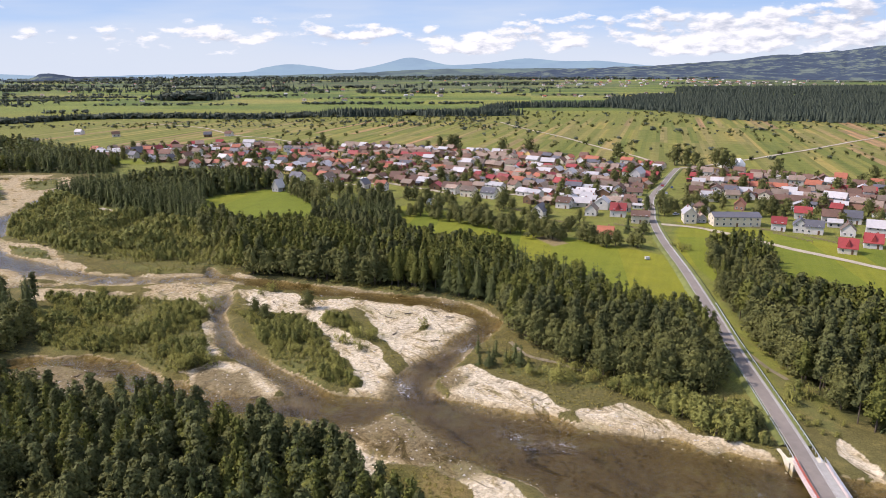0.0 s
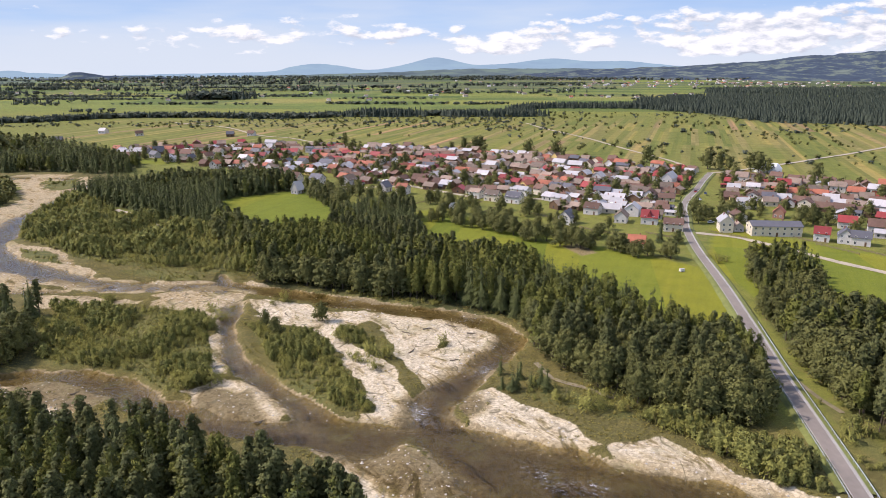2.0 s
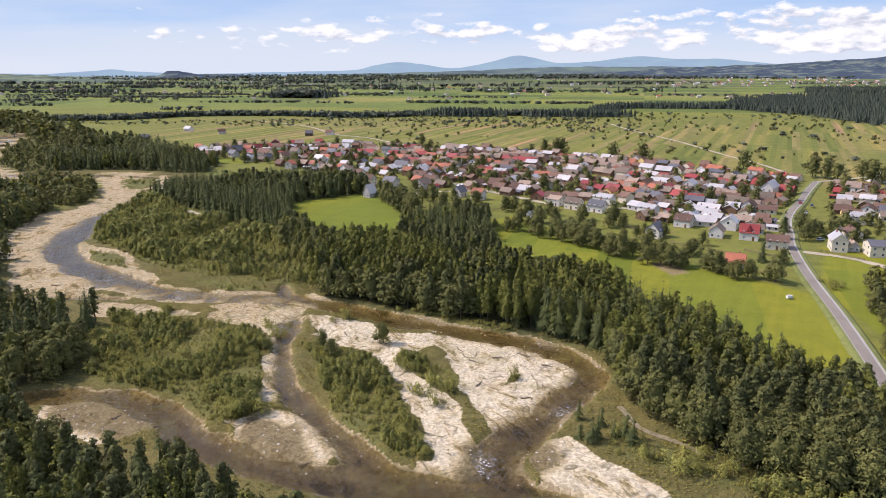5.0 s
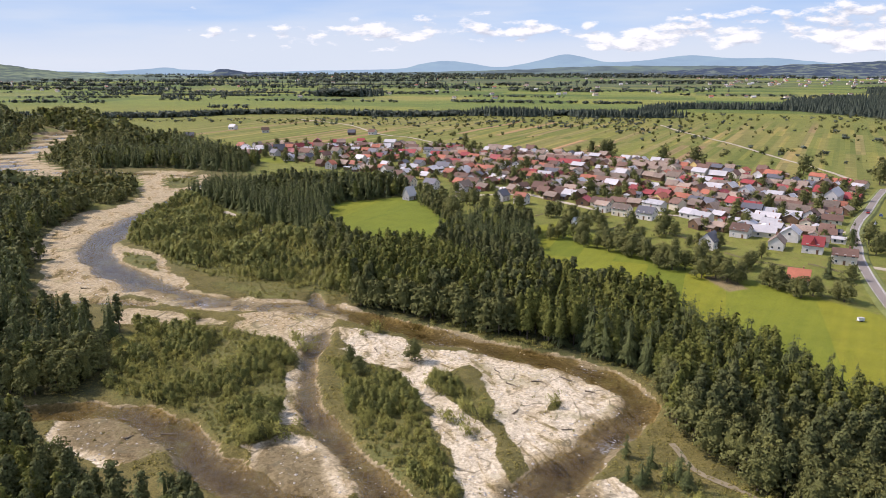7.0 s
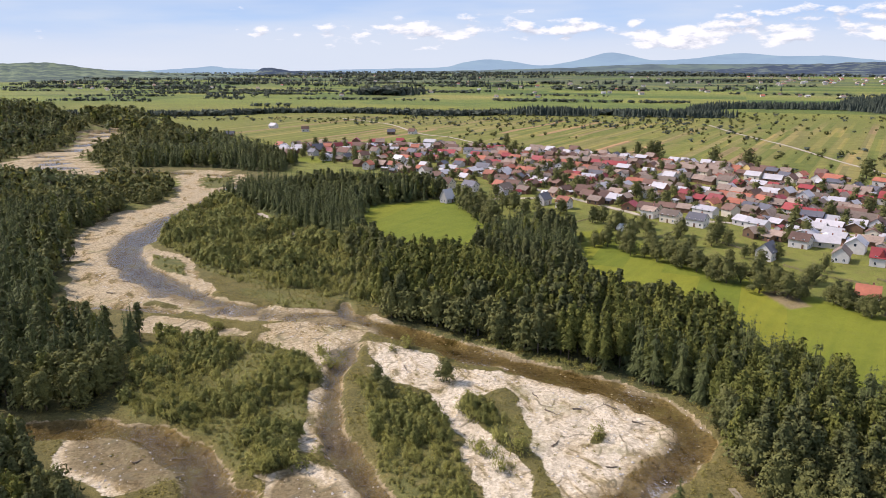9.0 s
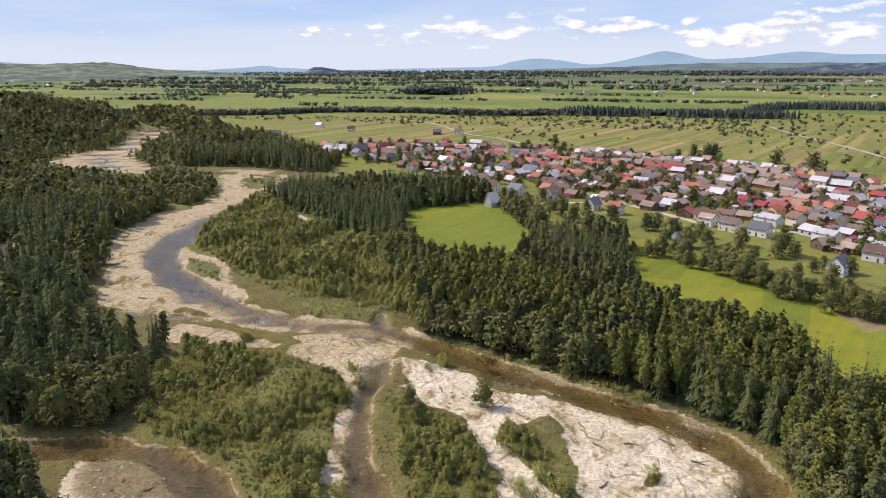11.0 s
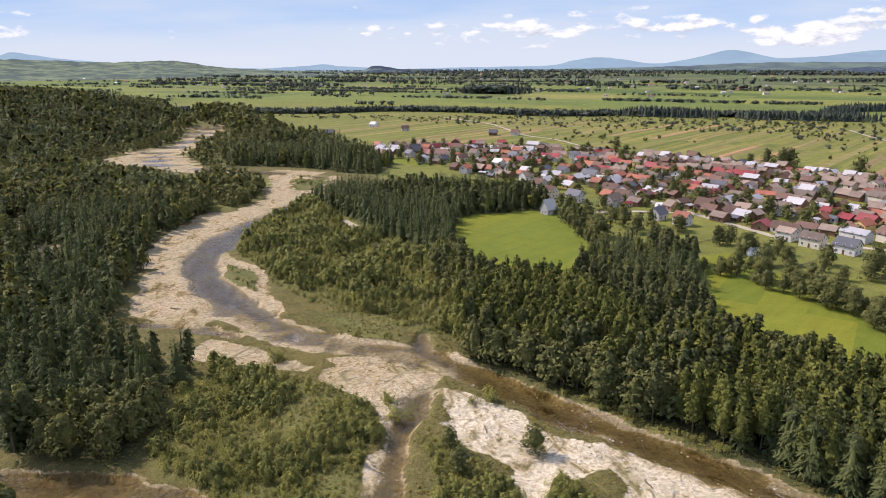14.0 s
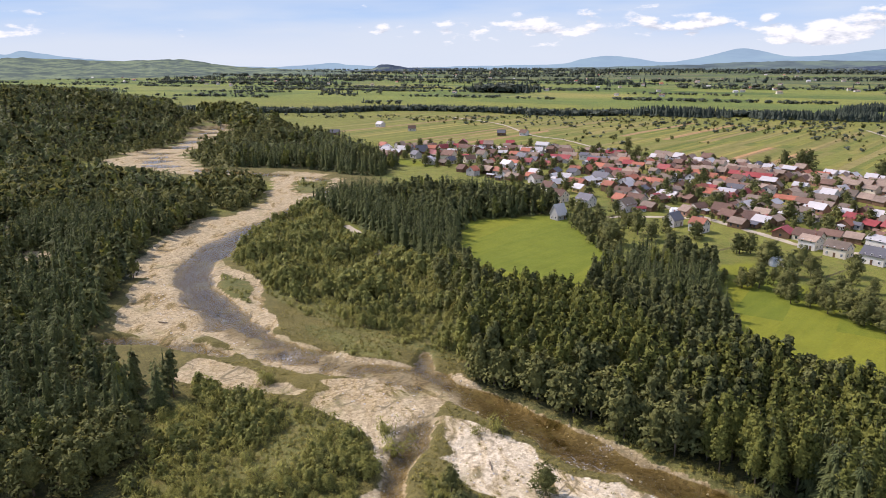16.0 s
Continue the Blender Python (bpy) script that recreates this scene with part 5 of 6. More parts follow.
put(-197, 505, -10, 13, 11, 5.0, 38, "brown", 1, 1)

WEST_S = [(92, 308), (52, 322), (24, 352), (-17, 372), (-55, 398), (-104, 424), (-160, 452), (-235, 486)]
WEST_N = [(146, 440), (92, 488), (20, 532), (-62, 568), (-112, 584), (-170, 588), (-212, 575), (-262, 545)]
EAST_S = [(104, 296), (132, 292), (168, 268), (215, 248), (270, 222)]
EAST_N = [(152, 434), (200, 404), (250, 374), (310, 340), (360, 312)]


def rows_of(south, north, rows, seed, thin, near):
    """Terraced rows: house after house along lines between a southern and a northern edge."""
    r = random.Random(seed)
    a, b = smooth_line(south, 24), smooth_line(north, 24)
    b = b[np.linspace(0, len(b) - 1, len(a)).astype(int)]
    for k in range(rows):
        s = (k + 0.35) / rows
        line = a * (1 - s) + b * s
        step = np.concatenate([[0], np.cumsum(np.hypot(*np.diff(line, axis=0).T))])
        at = r.random() * 8
        tone = r.choice(["grey-brown", "grey-brown", "brown", "brown", "red", "brown"])
        while at < step[-1]:
            length = r.choice([6.5, 7.5, 8, 8.5, 9, 10, 11, 13])
            u = at + length / UNIT / 2
            x, y = np.interp(u, step, line[:, 0]), np.interp(u, step, line[:, 1])
            x2, y2 = np.interp(u + 2, step, line[:, 0]), np.interp(u + 2, step, line[:, 1])
            turn = math.degrees(math.atan2(y2 - y, x2 - x))
            if turn > 90:
                turn -= 180
            if turn < -90:
                turn += 180
            at += length / UNIT + r.choice([0.5, 0.7, 0.8, 1.2, 3.0])
            part = u / step[-1]
            off = r.uniform(-3.2, 3.2)
            x, y = x + off * math.sin(radians(-turn)), y + off * math.cos(radians(turn))
            if r.random() < thin(s, part) or any(math.hypot(x - p, y - q) < w + length * 0.33 for p, q, w in TAKEN):
                continue
            if float(channel([(*p, 4 + length * 0.3) for p in ROAD], np.array([x]), np.array([y]))[0]) < 0:
                continue
            if r.random() < 0.5:
                tone = r.choices(["grey-brown", "brown", "red", "orange-red", "light grey", "dark grey"], [32, 24, 12, 10, 16, 6])[0]
            barn = r.random() < 0.25 and tone in ("grey-brown", "light grey", "brown")
            wall = 3 if barn else r.choices(range(6), [22, 18, 12, 38, 5, 5])[0]
            cross = r.random() < 0.26
            plan = (x, y, turn + (90 if cross else 0) + r.uniform(-9, 9), min(length, 9) if cross else length, r.uniform(6.4, 8.2), r.choice([2.6, 2.8, 3.0, 4.4]) if not barn else 2.8,
                    r.uniform(26, 40), tone, wall)
            if r.random() < 0.6:
                ax, ay, aa = r.uniform(-7, 7), r.choice([-1, 1]) * r.uniform(4.5, 6.5), radians(turn)
                joined_house(x + ax * math.cos(aa) - ay * math.sin(aa), y + ax * math.sin(aa) + ay * math.cos(aa), turn + r.choice([0, 90]) + r.uniform(-8, 8), r.uniform(3.2, 6.5), r.uniform(2.8, 4.4), r.uniform(2.0, 2.6),
                             r.uniform(14, 34), r.choice(["grey-brown", "grey-brown", "light grey", "brown", "red", "dark grey"]), r.choice([3, 3, 2, 0]), False)
            if k >= near:
                joined_house(*plan)
            else:
                house(*plan, 1, "barn" if barn else "house")


rows_of(WEST_S, WEST_N, 16, 3, lambda s, p: 0.24 + 0.56 * max(0, p - 0.45) / 0.55 + (0.2 if s < 0.12 else 0), 10)
rows_of(EAST_S, EAST_N, 12, 5, lambda s, p: 0.16 + (0.68 if s < 0.22 else 0.35 if s < 0.34 else 0), 9)

def gather(name, label):
    """Brings the joined houses together into one object."""
    verts, faces, index, slots = [], [], [], []
    for n, (mat, vs, fs) in enumerate(JOINED.values()):
        faces += [tuple(i + len(verts) for i in q) for q in fs]
        verts += vs
        index += [n] * len(fs)
        slots.append(mat)
    me = bpy.data.meshes.new(name)
    me.from_pydata(verts, [], faces)
    me.polygons.foreach_set("material_index", index)
    for mat in slots:
        me.materials.append(mat)
    JOINED.clear()
    return tagged(new(name, me), label, "houses", kind="stuff")


gather("village_rows", "packed back rows of gabled village houses, barns and sheds")


# ---- trees among the houses and on the plain ----
def lone(kind, pts, lo, hi, group, seed, label=""):
    r = random.Random(seed)
    for x, y in pts:
        z = float(land(np.array([x]), np.array([y]))[0][0])
        plant((kind, x, y, z - 0.1, r.uniform(lo, hi), r.uniform(1.0, 1.5), r.uniform(0, 6.28), 2 if y < 335 else 1, r.randrange(5)), group, label)


def along(pts, gap, spread, seed):
    r = random.Random(seed)
    p = smooth_line(pts, 12)
    step = np.concatenate([[0], np.cumsum(np.hypot(*np.diff(p, axis=0).T))])
    return [(float(np.interp(u, step, p[:, 0])) + r.uniform(-spread, spread), float(np.interp(u, step, p[:, 1])) + r.uniform(-spread, spread)) for u in np.arange(0, step[-1], gap)]


lone("broadleaf", along([(-16, 306), (0, 296), (14, 284), (24, 272), (36, 263), (48, 257), (60, 249), (72, 246)], 2.5, 3.4, 31), 5, 9, "trees along the meadow", 31)
lone("willow", [(83, 247), (85, 244), (84, 240), (87, 242)], 2.5, 4.0, "bushes beside the road", 32)
lone("broadleaf", [(-2, 318), (-8, 330), (2, 334), (16, 326), (28, 318), (-46, 345), (-52, 352), (-38, 338), (-58, 334), (-64, 348), (-34, 330), (96, 300), (100, 306), (92, 312), (104, 310), (99, 316)], 6, 11, "trees in the gardens", 33)
lone("spruce", [(-3, 302), (98, 152), (88, 300), (72, 268)], 9, 12, "garden spruces", 34)
lone("broadleaf", along([(-8, 312), (6, 306), (20, 296), (34, 284), (50, 276), (66, 270), (80, 262)], 6.5, 7.0, 39), 3.5, 7, "trees in the lower gardens", 39)
lone("broadleaf", along([(-100, 390), (-70, 380), (-50, 362), (-30, 350), (-12, 340), (10, 322), (30, 306), (50, 292)], 6.0, 8.0, 38), 4, 8, "trees in the lower gardens", 38)
rv = random.Random(35)
inner = []
for k in range(120):
    s, part = rv.random(), rv.random() ** 1.2
    a, b = (WEST_S, WEST_N) if rv.random() < 0.76 else (EAST_S, EAST_N)
    a, b = smooth_line(a, 8), smooth_line(b, 8)
    i, j = int(part * (len(a) - 1)), int(part * (len(b) - 1))
    x, y = a[i] * (1 - s) + b[j] * s
    if float(channel([(*p, 4.5) for p in ROAD], np.array([x]), np.array([y]))[0]) > 0:
        inner.append((float(x), float(y)))
lone("broadleaf", inner, 5, 9.5, "trees between the houses", 36)
lone("broadleaf", [(156, 452), (161, 449), (150, 456), (175, 440), (179, 436), (173, 446), (120, 486), (6, 540), (10, 545), (-2, 548), (62, 512), (44, 520), (-100, 592), (196, 412), (236, 384)], 10, 14, "trees at the village edge", 37)


more = []
for k in range(680):
    s, part = rv.random(), rv.random()
    a, b = (WEST_S, WEST_N) if rv.random() < 0.76 else (EAST_S, EAST_N)
    a, b = smooth_line(a, 8), smooth_line(b, 8)
    x, y = a[int(part * (len(a) - 1))] * (1 - s) + b[int(part * (len(b) - 1))] * s
    if float(channel([(*p, 4.0) for p in ROAD], np.array([x]), np.array([y]))[0]) > 0:
        more.append(("broadleaf" if rv.random() < 0.85 else "spruce", float(x), float(y), 0.2, rv.uniform(2.5, 6.5), rv.uniform(1.2, 1.8), rv.uniform(0, 6.28), 1 if y < 320 else 0, rv.randrange(5)))
woods("garden_trees", more, "small fruit trees and bushes between the houses", "trees")


def band(pts, width, gap, lo, hi, seed, kinds=("broadleaf",), fill=0.85):
    """Plants along a line, as rows for woods()."""
    r = np.random.default_rng(seed)
    p = smooth_line(pts, 10)
    step = np.concatenate([[0], np.cumsum(np.hypot(*np.diff(p, axis=0).T))])
    n = int(step[-1] * width / gap ** 2 * fill)
    u = r.uniform(0, step[-1], n)
    x, y = np.interp(u, step, p[:, 0]) + r.uniform(-width / 2, width / 2, n), np.interp(u, step, p[:, 1]) + r.uniform(-width / 2, width / 2, n)
    return scattered(x, y, lo, hi, r, kinds)


def scattered(x, y, lo, hi, r, kinds):
    x, y = np.asarray(x, float), np.asarray(y, float)
    z = land(x, y)[0]
    rows = pick(np.array(kinds)[r.integers(0, len(kinds), len(x))], x, y, z - 0.1, r.uniform(lo, hi, len(x)), r)
    return [(p[0], *p[1:5], p[5] * (1.25 if p[0] == "firs" else 1.7 if p[0] == "hedge" else 1.15 if p[7] == 3 or p[0] in ("hedge", "firs", "thorn") else 1.0), p[6], 3 if p[0] in ("hedge", "firs", "thorn") else p[7], p[8]) for p in rows]


MIXED = ("broadleaf", "spruce", "larch")
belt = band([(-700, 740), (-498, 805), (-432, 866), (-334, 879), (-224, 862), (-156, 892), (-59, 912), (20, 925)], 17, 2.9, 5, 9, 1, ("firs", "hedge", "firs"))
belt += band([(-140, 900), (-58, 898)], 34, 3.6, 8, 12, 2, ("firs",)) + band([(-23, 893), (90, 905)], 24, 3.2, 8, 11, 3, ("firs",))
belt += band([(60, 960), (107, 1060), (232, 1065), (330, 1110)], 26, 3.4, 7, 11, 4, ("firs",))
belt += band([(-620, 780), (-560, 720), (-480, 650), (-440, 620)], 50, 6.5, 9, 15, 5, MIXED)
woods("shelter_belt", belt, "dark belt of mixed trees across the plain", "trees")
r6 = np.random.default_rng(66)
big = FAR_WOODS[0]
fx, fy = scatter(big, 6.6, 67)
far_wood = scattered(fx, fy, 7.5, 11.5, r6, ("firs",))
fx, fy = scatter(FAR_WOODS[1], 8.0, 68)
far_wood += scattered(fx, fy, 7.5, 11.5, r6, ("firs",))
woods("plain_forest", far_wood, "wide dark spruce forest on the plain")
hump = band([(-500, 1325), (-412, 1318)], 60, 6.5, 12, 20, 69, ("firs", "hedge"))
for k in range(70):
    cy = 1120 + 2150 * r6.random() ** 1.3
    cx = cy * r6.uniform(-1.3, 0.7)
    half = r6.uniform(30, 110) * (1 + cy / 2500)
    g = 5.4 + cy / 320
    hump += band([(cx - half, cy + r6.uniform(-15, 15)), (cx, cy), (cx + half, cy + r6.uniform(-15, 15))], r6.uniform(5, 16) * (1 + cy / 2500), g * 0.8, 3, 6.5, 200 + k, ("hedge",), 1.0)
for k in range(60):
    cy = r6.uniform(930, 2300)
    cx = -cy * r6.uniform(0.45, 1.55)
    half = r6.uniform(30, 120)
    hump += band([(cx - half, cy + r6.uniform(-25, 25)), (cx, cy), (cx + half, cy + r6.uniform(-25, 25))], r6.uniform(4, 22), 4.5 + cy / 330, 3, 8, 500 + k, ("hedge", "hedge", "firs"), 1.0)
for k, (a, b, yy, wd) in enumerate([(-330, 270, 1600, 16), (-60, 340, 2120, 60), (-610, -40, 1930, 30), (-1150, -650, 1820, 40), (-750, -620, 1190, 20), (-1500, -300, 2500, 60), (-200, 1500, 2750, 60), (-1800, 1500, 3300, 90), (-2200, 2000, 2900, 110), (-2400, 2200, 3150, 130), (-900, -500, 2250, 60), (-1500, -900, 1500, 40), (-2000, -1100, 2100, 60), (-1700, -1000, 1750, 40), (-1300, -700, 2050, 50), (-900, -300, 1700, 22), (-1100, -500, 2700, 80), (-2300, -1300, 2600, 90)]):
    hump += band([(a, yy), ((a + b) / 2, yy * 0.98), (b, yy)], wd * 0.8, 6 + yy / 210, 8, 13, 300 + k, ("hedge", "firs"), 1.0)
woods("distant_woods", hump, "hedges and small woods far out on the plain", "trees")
FAR_FARMS = []
for k in range(330):
    if k < 190:
        cy = r6.uniform(1900, 3050)
        cx = cy * r6.normal(0.33, 0.14)
    else:
        cy = r6.uniform(1250, 2700)
        cx = cy * r6.uniform(-1.15, 0.5)
    FAR_FARMS.append((float(cx), float(cy), float(r6.uniform(-30, 30)), float(r6.uniform(7, 13)), float(r6.uniform(6, 9)), float(r6.uniform(2.6, 4.5)), float(r6.uniform(20, 38)), str(r6.choice(["light grey", "brown", "grey-brown", "orange-red", "grey-brown"])), int(r6.choice([0, 0, 1]))))
for row in FAR_FARMS:
    joined_house(*row)
gather("distant_farms", "tiny pale farmhouses far out on the plain")
# thorn bushes and small trees dotted over the strip fields
n = 900
sx, sy = r6.uniform(-420, 620, n * 3), r6.uniform(470, 960, n * 3)
ok = (sy + 0.62 * sx > 540) & (wobble(sx, sy, 60, 9) + 0.5 * r6.random(n * 3) > 0.72) & ~inside(big, sx, sy) & (channel([(*p, 45) for p in EAST_N], sx, sy) > 0)
ok &= ~inside(FORESTS["bend"][0], sx, sy) & (sx > -330)
woods("field_bushes", scattered(sx[ok][:n], sy[ok][:n], 1.2, 4.6, r6, ("thorn", "thorn", "hedge", "thorn")), "scattered bushes and small trees among strip fields", "shrubs")
sx, sy = r6.uniform(-560, 60, 900), r6.uniform(735, 900, 900)
ok = (sy > 880 + 0.35 * (sx + 60) * (sx < -60) - 150) & (sy < 890 + 0.30 * (sx + 60) * (sx < -60))
woods("rough_pasture_bushes", scattered(sx[ok], sy[ok], 1.2, 3.6, r6, ("hedge", "thorn")), "dense bushes over rough pasture before the belt", "shrubs")


# ---- hills on the horizon ----
def ridge(name, profile, radius, depth, mat, label, jag, seed):
    """A hill range from (bearing left of north, elevation) in degrees as seen over the plain."""
    p = smooth_line(profile, 20)
    n, rows = len(p), 6
    v = []
    for k in range(rows):
        s = k / (rows - 1)
        for a, e in p:
            rr = radius - depth * (1 - s)
            e += 0.05 * (float(wobble(a * 100, seed * 31.0, 70, seed)) + 0.5 * float(wobble(a * 100, seed * 17.0, 24, seed + 9)) - 0.75)
            crest = 65 + math.tan(radians(e)) * radius
            w = float(wobble(a * 60, s * 90 + seed * 50, 26, seed) - 0.5)
            h = crest * (s ** 1.3) + jag * w * (1 if k < rows - 1 else 0.35) * max(0.2, s)
            v.append((-math.sin(radians(a)) * rr, math.cos(radians(a)) * rr, h if k else -8))
    f = [(k * n + i, k * n + i + 1, (k + 1) * n + i + 1, (k + 1) * n + i) for k in range(rows - 1) for i in range(n - 1)]
    return tagged(new(name, mesh_of(name, v, f, [mat], smooth=True)), label, "hills", kind="structure")


# Unlit, glowing backdrop: the bluish tint of distance haze is in its colour.
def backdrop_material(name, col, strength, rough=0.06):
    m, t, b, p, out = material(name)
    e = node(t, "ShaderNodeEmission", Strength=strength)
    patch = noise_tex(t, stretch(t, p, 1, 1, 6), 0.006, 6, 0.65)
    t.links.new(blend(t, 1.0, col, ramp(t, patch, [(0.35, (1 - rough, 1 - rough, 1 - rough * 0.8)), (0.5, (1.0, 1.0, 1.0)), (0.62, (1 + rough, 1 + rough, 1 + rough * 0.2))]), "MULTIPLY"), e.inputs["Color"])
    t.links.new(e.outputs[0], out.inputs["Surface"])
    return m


# Distance haze is mixed into both colours: bluer woods, duller fields.
def hill_material(name, hazy_woods, hazy_fields, edge):
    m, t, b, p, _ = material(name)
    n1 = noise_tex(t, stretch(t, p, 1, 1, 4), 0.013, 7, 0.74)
    dim = tuple(c * 0.78 for c in hazy_woods)
    t.links.new(ramp(t, n1, [(edge - 0.18, dim), (edge - 0.02, hazy_woods), (edge + 0.02, hazy_fields), (edge + 0.14, tuple(c * 1.25 for c in hazy_fields))]), b.inputs["Base Color"])
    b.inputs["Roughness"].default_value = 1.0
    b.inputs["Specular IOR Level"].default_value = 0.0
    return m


M_HAZE_BLUE = backdrop_material("hazy_mountains", (0.265, 0.39, 0.50), 1.0)
M_HAZE_FOOT = backdrop_material("hazy_foothills", (0.135, 0.185, 0.20), 1.0, 0.3)
M_HILL, M_HILL_WEST = hill_material("hazy_wooded_hills", (0.062, 0.082, 0.108), (0.125, 0.150, 0.125), 0.535), hill_material("hazy_green_hills", (0.105, 0.132, 0.110), (0.158, 0.190, 0.120), 0.51)
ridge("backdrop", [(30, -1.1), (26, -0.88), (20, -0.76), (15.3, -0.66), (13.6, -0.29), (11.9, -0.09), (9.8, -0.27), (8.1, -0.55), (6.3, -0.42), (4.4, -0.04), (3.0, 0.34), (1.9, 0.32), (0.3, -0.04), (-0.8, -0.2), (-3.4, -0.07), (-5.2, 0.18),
                   (-6.9, 0.25), (-9.5, 0.07), (-12.1, 0.06), (-14.2, -0.11), (-16, -0.3), (-20, -0.6), (-24, -1.1)], 3560, 90, M_HAZE_BLUE, "hazy blue mountains on the horizon", 2, 1)
ridge("backdrop", [(62, 0.6), (58, 0.5), (55.7, 0.47), (54.4, 0.21), (53.4, 0.43), (52.0, 0.24), (50.7, 0.01), (48.9, -0.16), (44, -0.5), (38, -0.75), (34.4, -0.64), (32.7, -0.52), (31.0, -0.66), (27, -0.88), (22, -1.1)], 3560, 80, M_HAZE_BLUE, "hazy blue mountains on the horizon", 2, 2)
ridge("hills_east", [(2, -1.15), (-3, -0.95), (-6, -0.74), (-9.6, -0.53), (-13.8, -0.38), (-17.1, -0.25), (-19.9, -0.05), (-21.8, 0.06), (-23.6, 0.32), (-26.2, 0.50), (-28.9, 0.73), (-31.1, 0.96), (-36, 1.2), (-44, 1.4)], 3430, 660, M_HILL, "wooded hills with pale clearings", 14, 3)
ridge("backdrop_foothills", [(24, -1.15), (16, -0.95), (10, -0.84), (5, -0.70), (1, -0.52), (-4, -0.47), (-9, -0.47), (-13, -0.5), (-18, -0.55), (-24, -1.1)], 3470, 220, M_HAZE_FOOT, "low wooded foothills with a glowing blue haze tint", 8, 6)
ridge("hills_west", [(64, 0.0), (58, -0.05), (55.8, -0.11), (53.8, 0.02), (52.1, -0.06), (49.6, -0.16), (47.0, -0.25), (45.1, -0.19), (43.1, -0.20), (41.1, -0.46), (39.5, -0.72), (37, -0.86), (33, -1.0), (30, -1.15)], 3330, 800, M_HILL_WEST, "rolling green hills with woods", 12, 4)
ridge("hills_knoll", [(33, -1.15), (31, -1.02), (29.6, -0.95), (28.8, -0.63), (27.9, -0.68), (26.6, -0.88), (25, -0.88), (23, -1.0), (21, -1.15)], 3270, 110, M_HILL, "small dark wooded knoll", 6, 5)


# ---- single bushes, stones and driftwood on the river ----
lone("broadleaf", [(-50, 178), (-46, 172), (-37, 184)], 4.5, 6.0, "big willows on the gravel", 41, "big rounded grey-green willow on bare gravel")
lone("willow", [(-41, 166), (-37, 162), (-34, 160), (-27, 175), (-28, 169), (-21, 163), (-23, 158), (-19, 154), (-18, 160), (-25, 160), (-30, 172), (-100, 176), (-80, 169), (-84, 172), (-76, 171), (-66, 179), (-64, 178), (-73, 152), (-101, 199), (-94, 178), (-76, 182), (-70, 178), (-88, 175), (-53, 196), (-50, 198), (-100, 197), (-103, 180), (-101, 184), (-108, 176), (-64, 186), (-68, 190), (-66, 176), (-52, 147), (-57, 145),
                (-5, 169), (-99, 190), (19, 140), (15, 147), (24, 137), (29, 141)], 2.8, 4.4, "bushes on the gravel", 42)
lone("spruce", [(8, 145), (10, 143.5), (11, 145), (16, 146), (8, 152), (12, 150), (14, 146), (17, 144)], 3.5, 7.5, "young spruces on the shore", 43)


def pebble(seed):
    r = random.Random(seed)
    v = [(r.uniform(0.7, 1.1) * math.cos(a) * 0.5, r.uniform(0.7, 1.1) * math.sin(a) * 0.5, r.uniform(-0.05, 0.1)) for a in (0.2, 1.5, 2.6, 3.8, 5.1)] + [(r.uniform(-0.1, 0.1), r.uniform(-0.1, 0.1), 0.34)]
    return np.array(v), np.array([(k, (k + 1) % 5, 5) for k in range(5)])


M_STONE = plain("river_stone", (0.50, 0.45, 0.37), 0.9, 2.0, 0.25)
M_DRIFT = plain("driftwood", (0.19, 0.15, 0.105), 0.9, 3.0, 0.3)
r9 = np.random.default_rng(90)
x, y = scatter([(-128, 244), (-60, 214), (12, 194), (16, 165), (30, 128), (60, 112), (60, 90), (0, 84), (-40, 118), (-100, 136), (-66, 196), (-130, 204), (-182, 240), (-170, 258)], 1.15, 191)
z, _, kd, wd, gd = land(x, y)
ok = (kd[:, 0] > 0.55) & (wd > -2.5) & (r9.random(len(x)) < 0.5)
x, y, z = x[ok], y[ok], z[ok]
V, F, n = [], [], 0
for k in range(5):
    bv, bf = pebble(k)
    sel = np.arange(len(x)) % 5 == k
    a = r9.uniform(0, 6.28, sel.sum())[:, None]
    s = (0.18 + 0.55 * r9.random(sel.sum()) ** 3)[:, None]
    P = np.stack([(bv[:, 0] * np.cos(a) - bv[:, 1] * np.sin(a)) * s + x[sel][:, None], (bv[:, 0] * np.sin(a) + bv[:, 1] * np.cos(a)) * s + y[sel][:, None], bv[:, 2] * s + z[sel][:, None]], -1)
    V.append(P.reshape(-1, 3))
    F.append((bf[None] + (np.arange(sel.sum()) * 6)[:, None, None] + n).reshape(-1, 3))
    n += sel.sum() * 6
tagged(new("river_stones", mesh_of("river_stones", np.concatenate(V), np.concatenate(F), [M_STONE])), "pale cobbles and boulders strewn over the bars", "stones", kind="stuff")


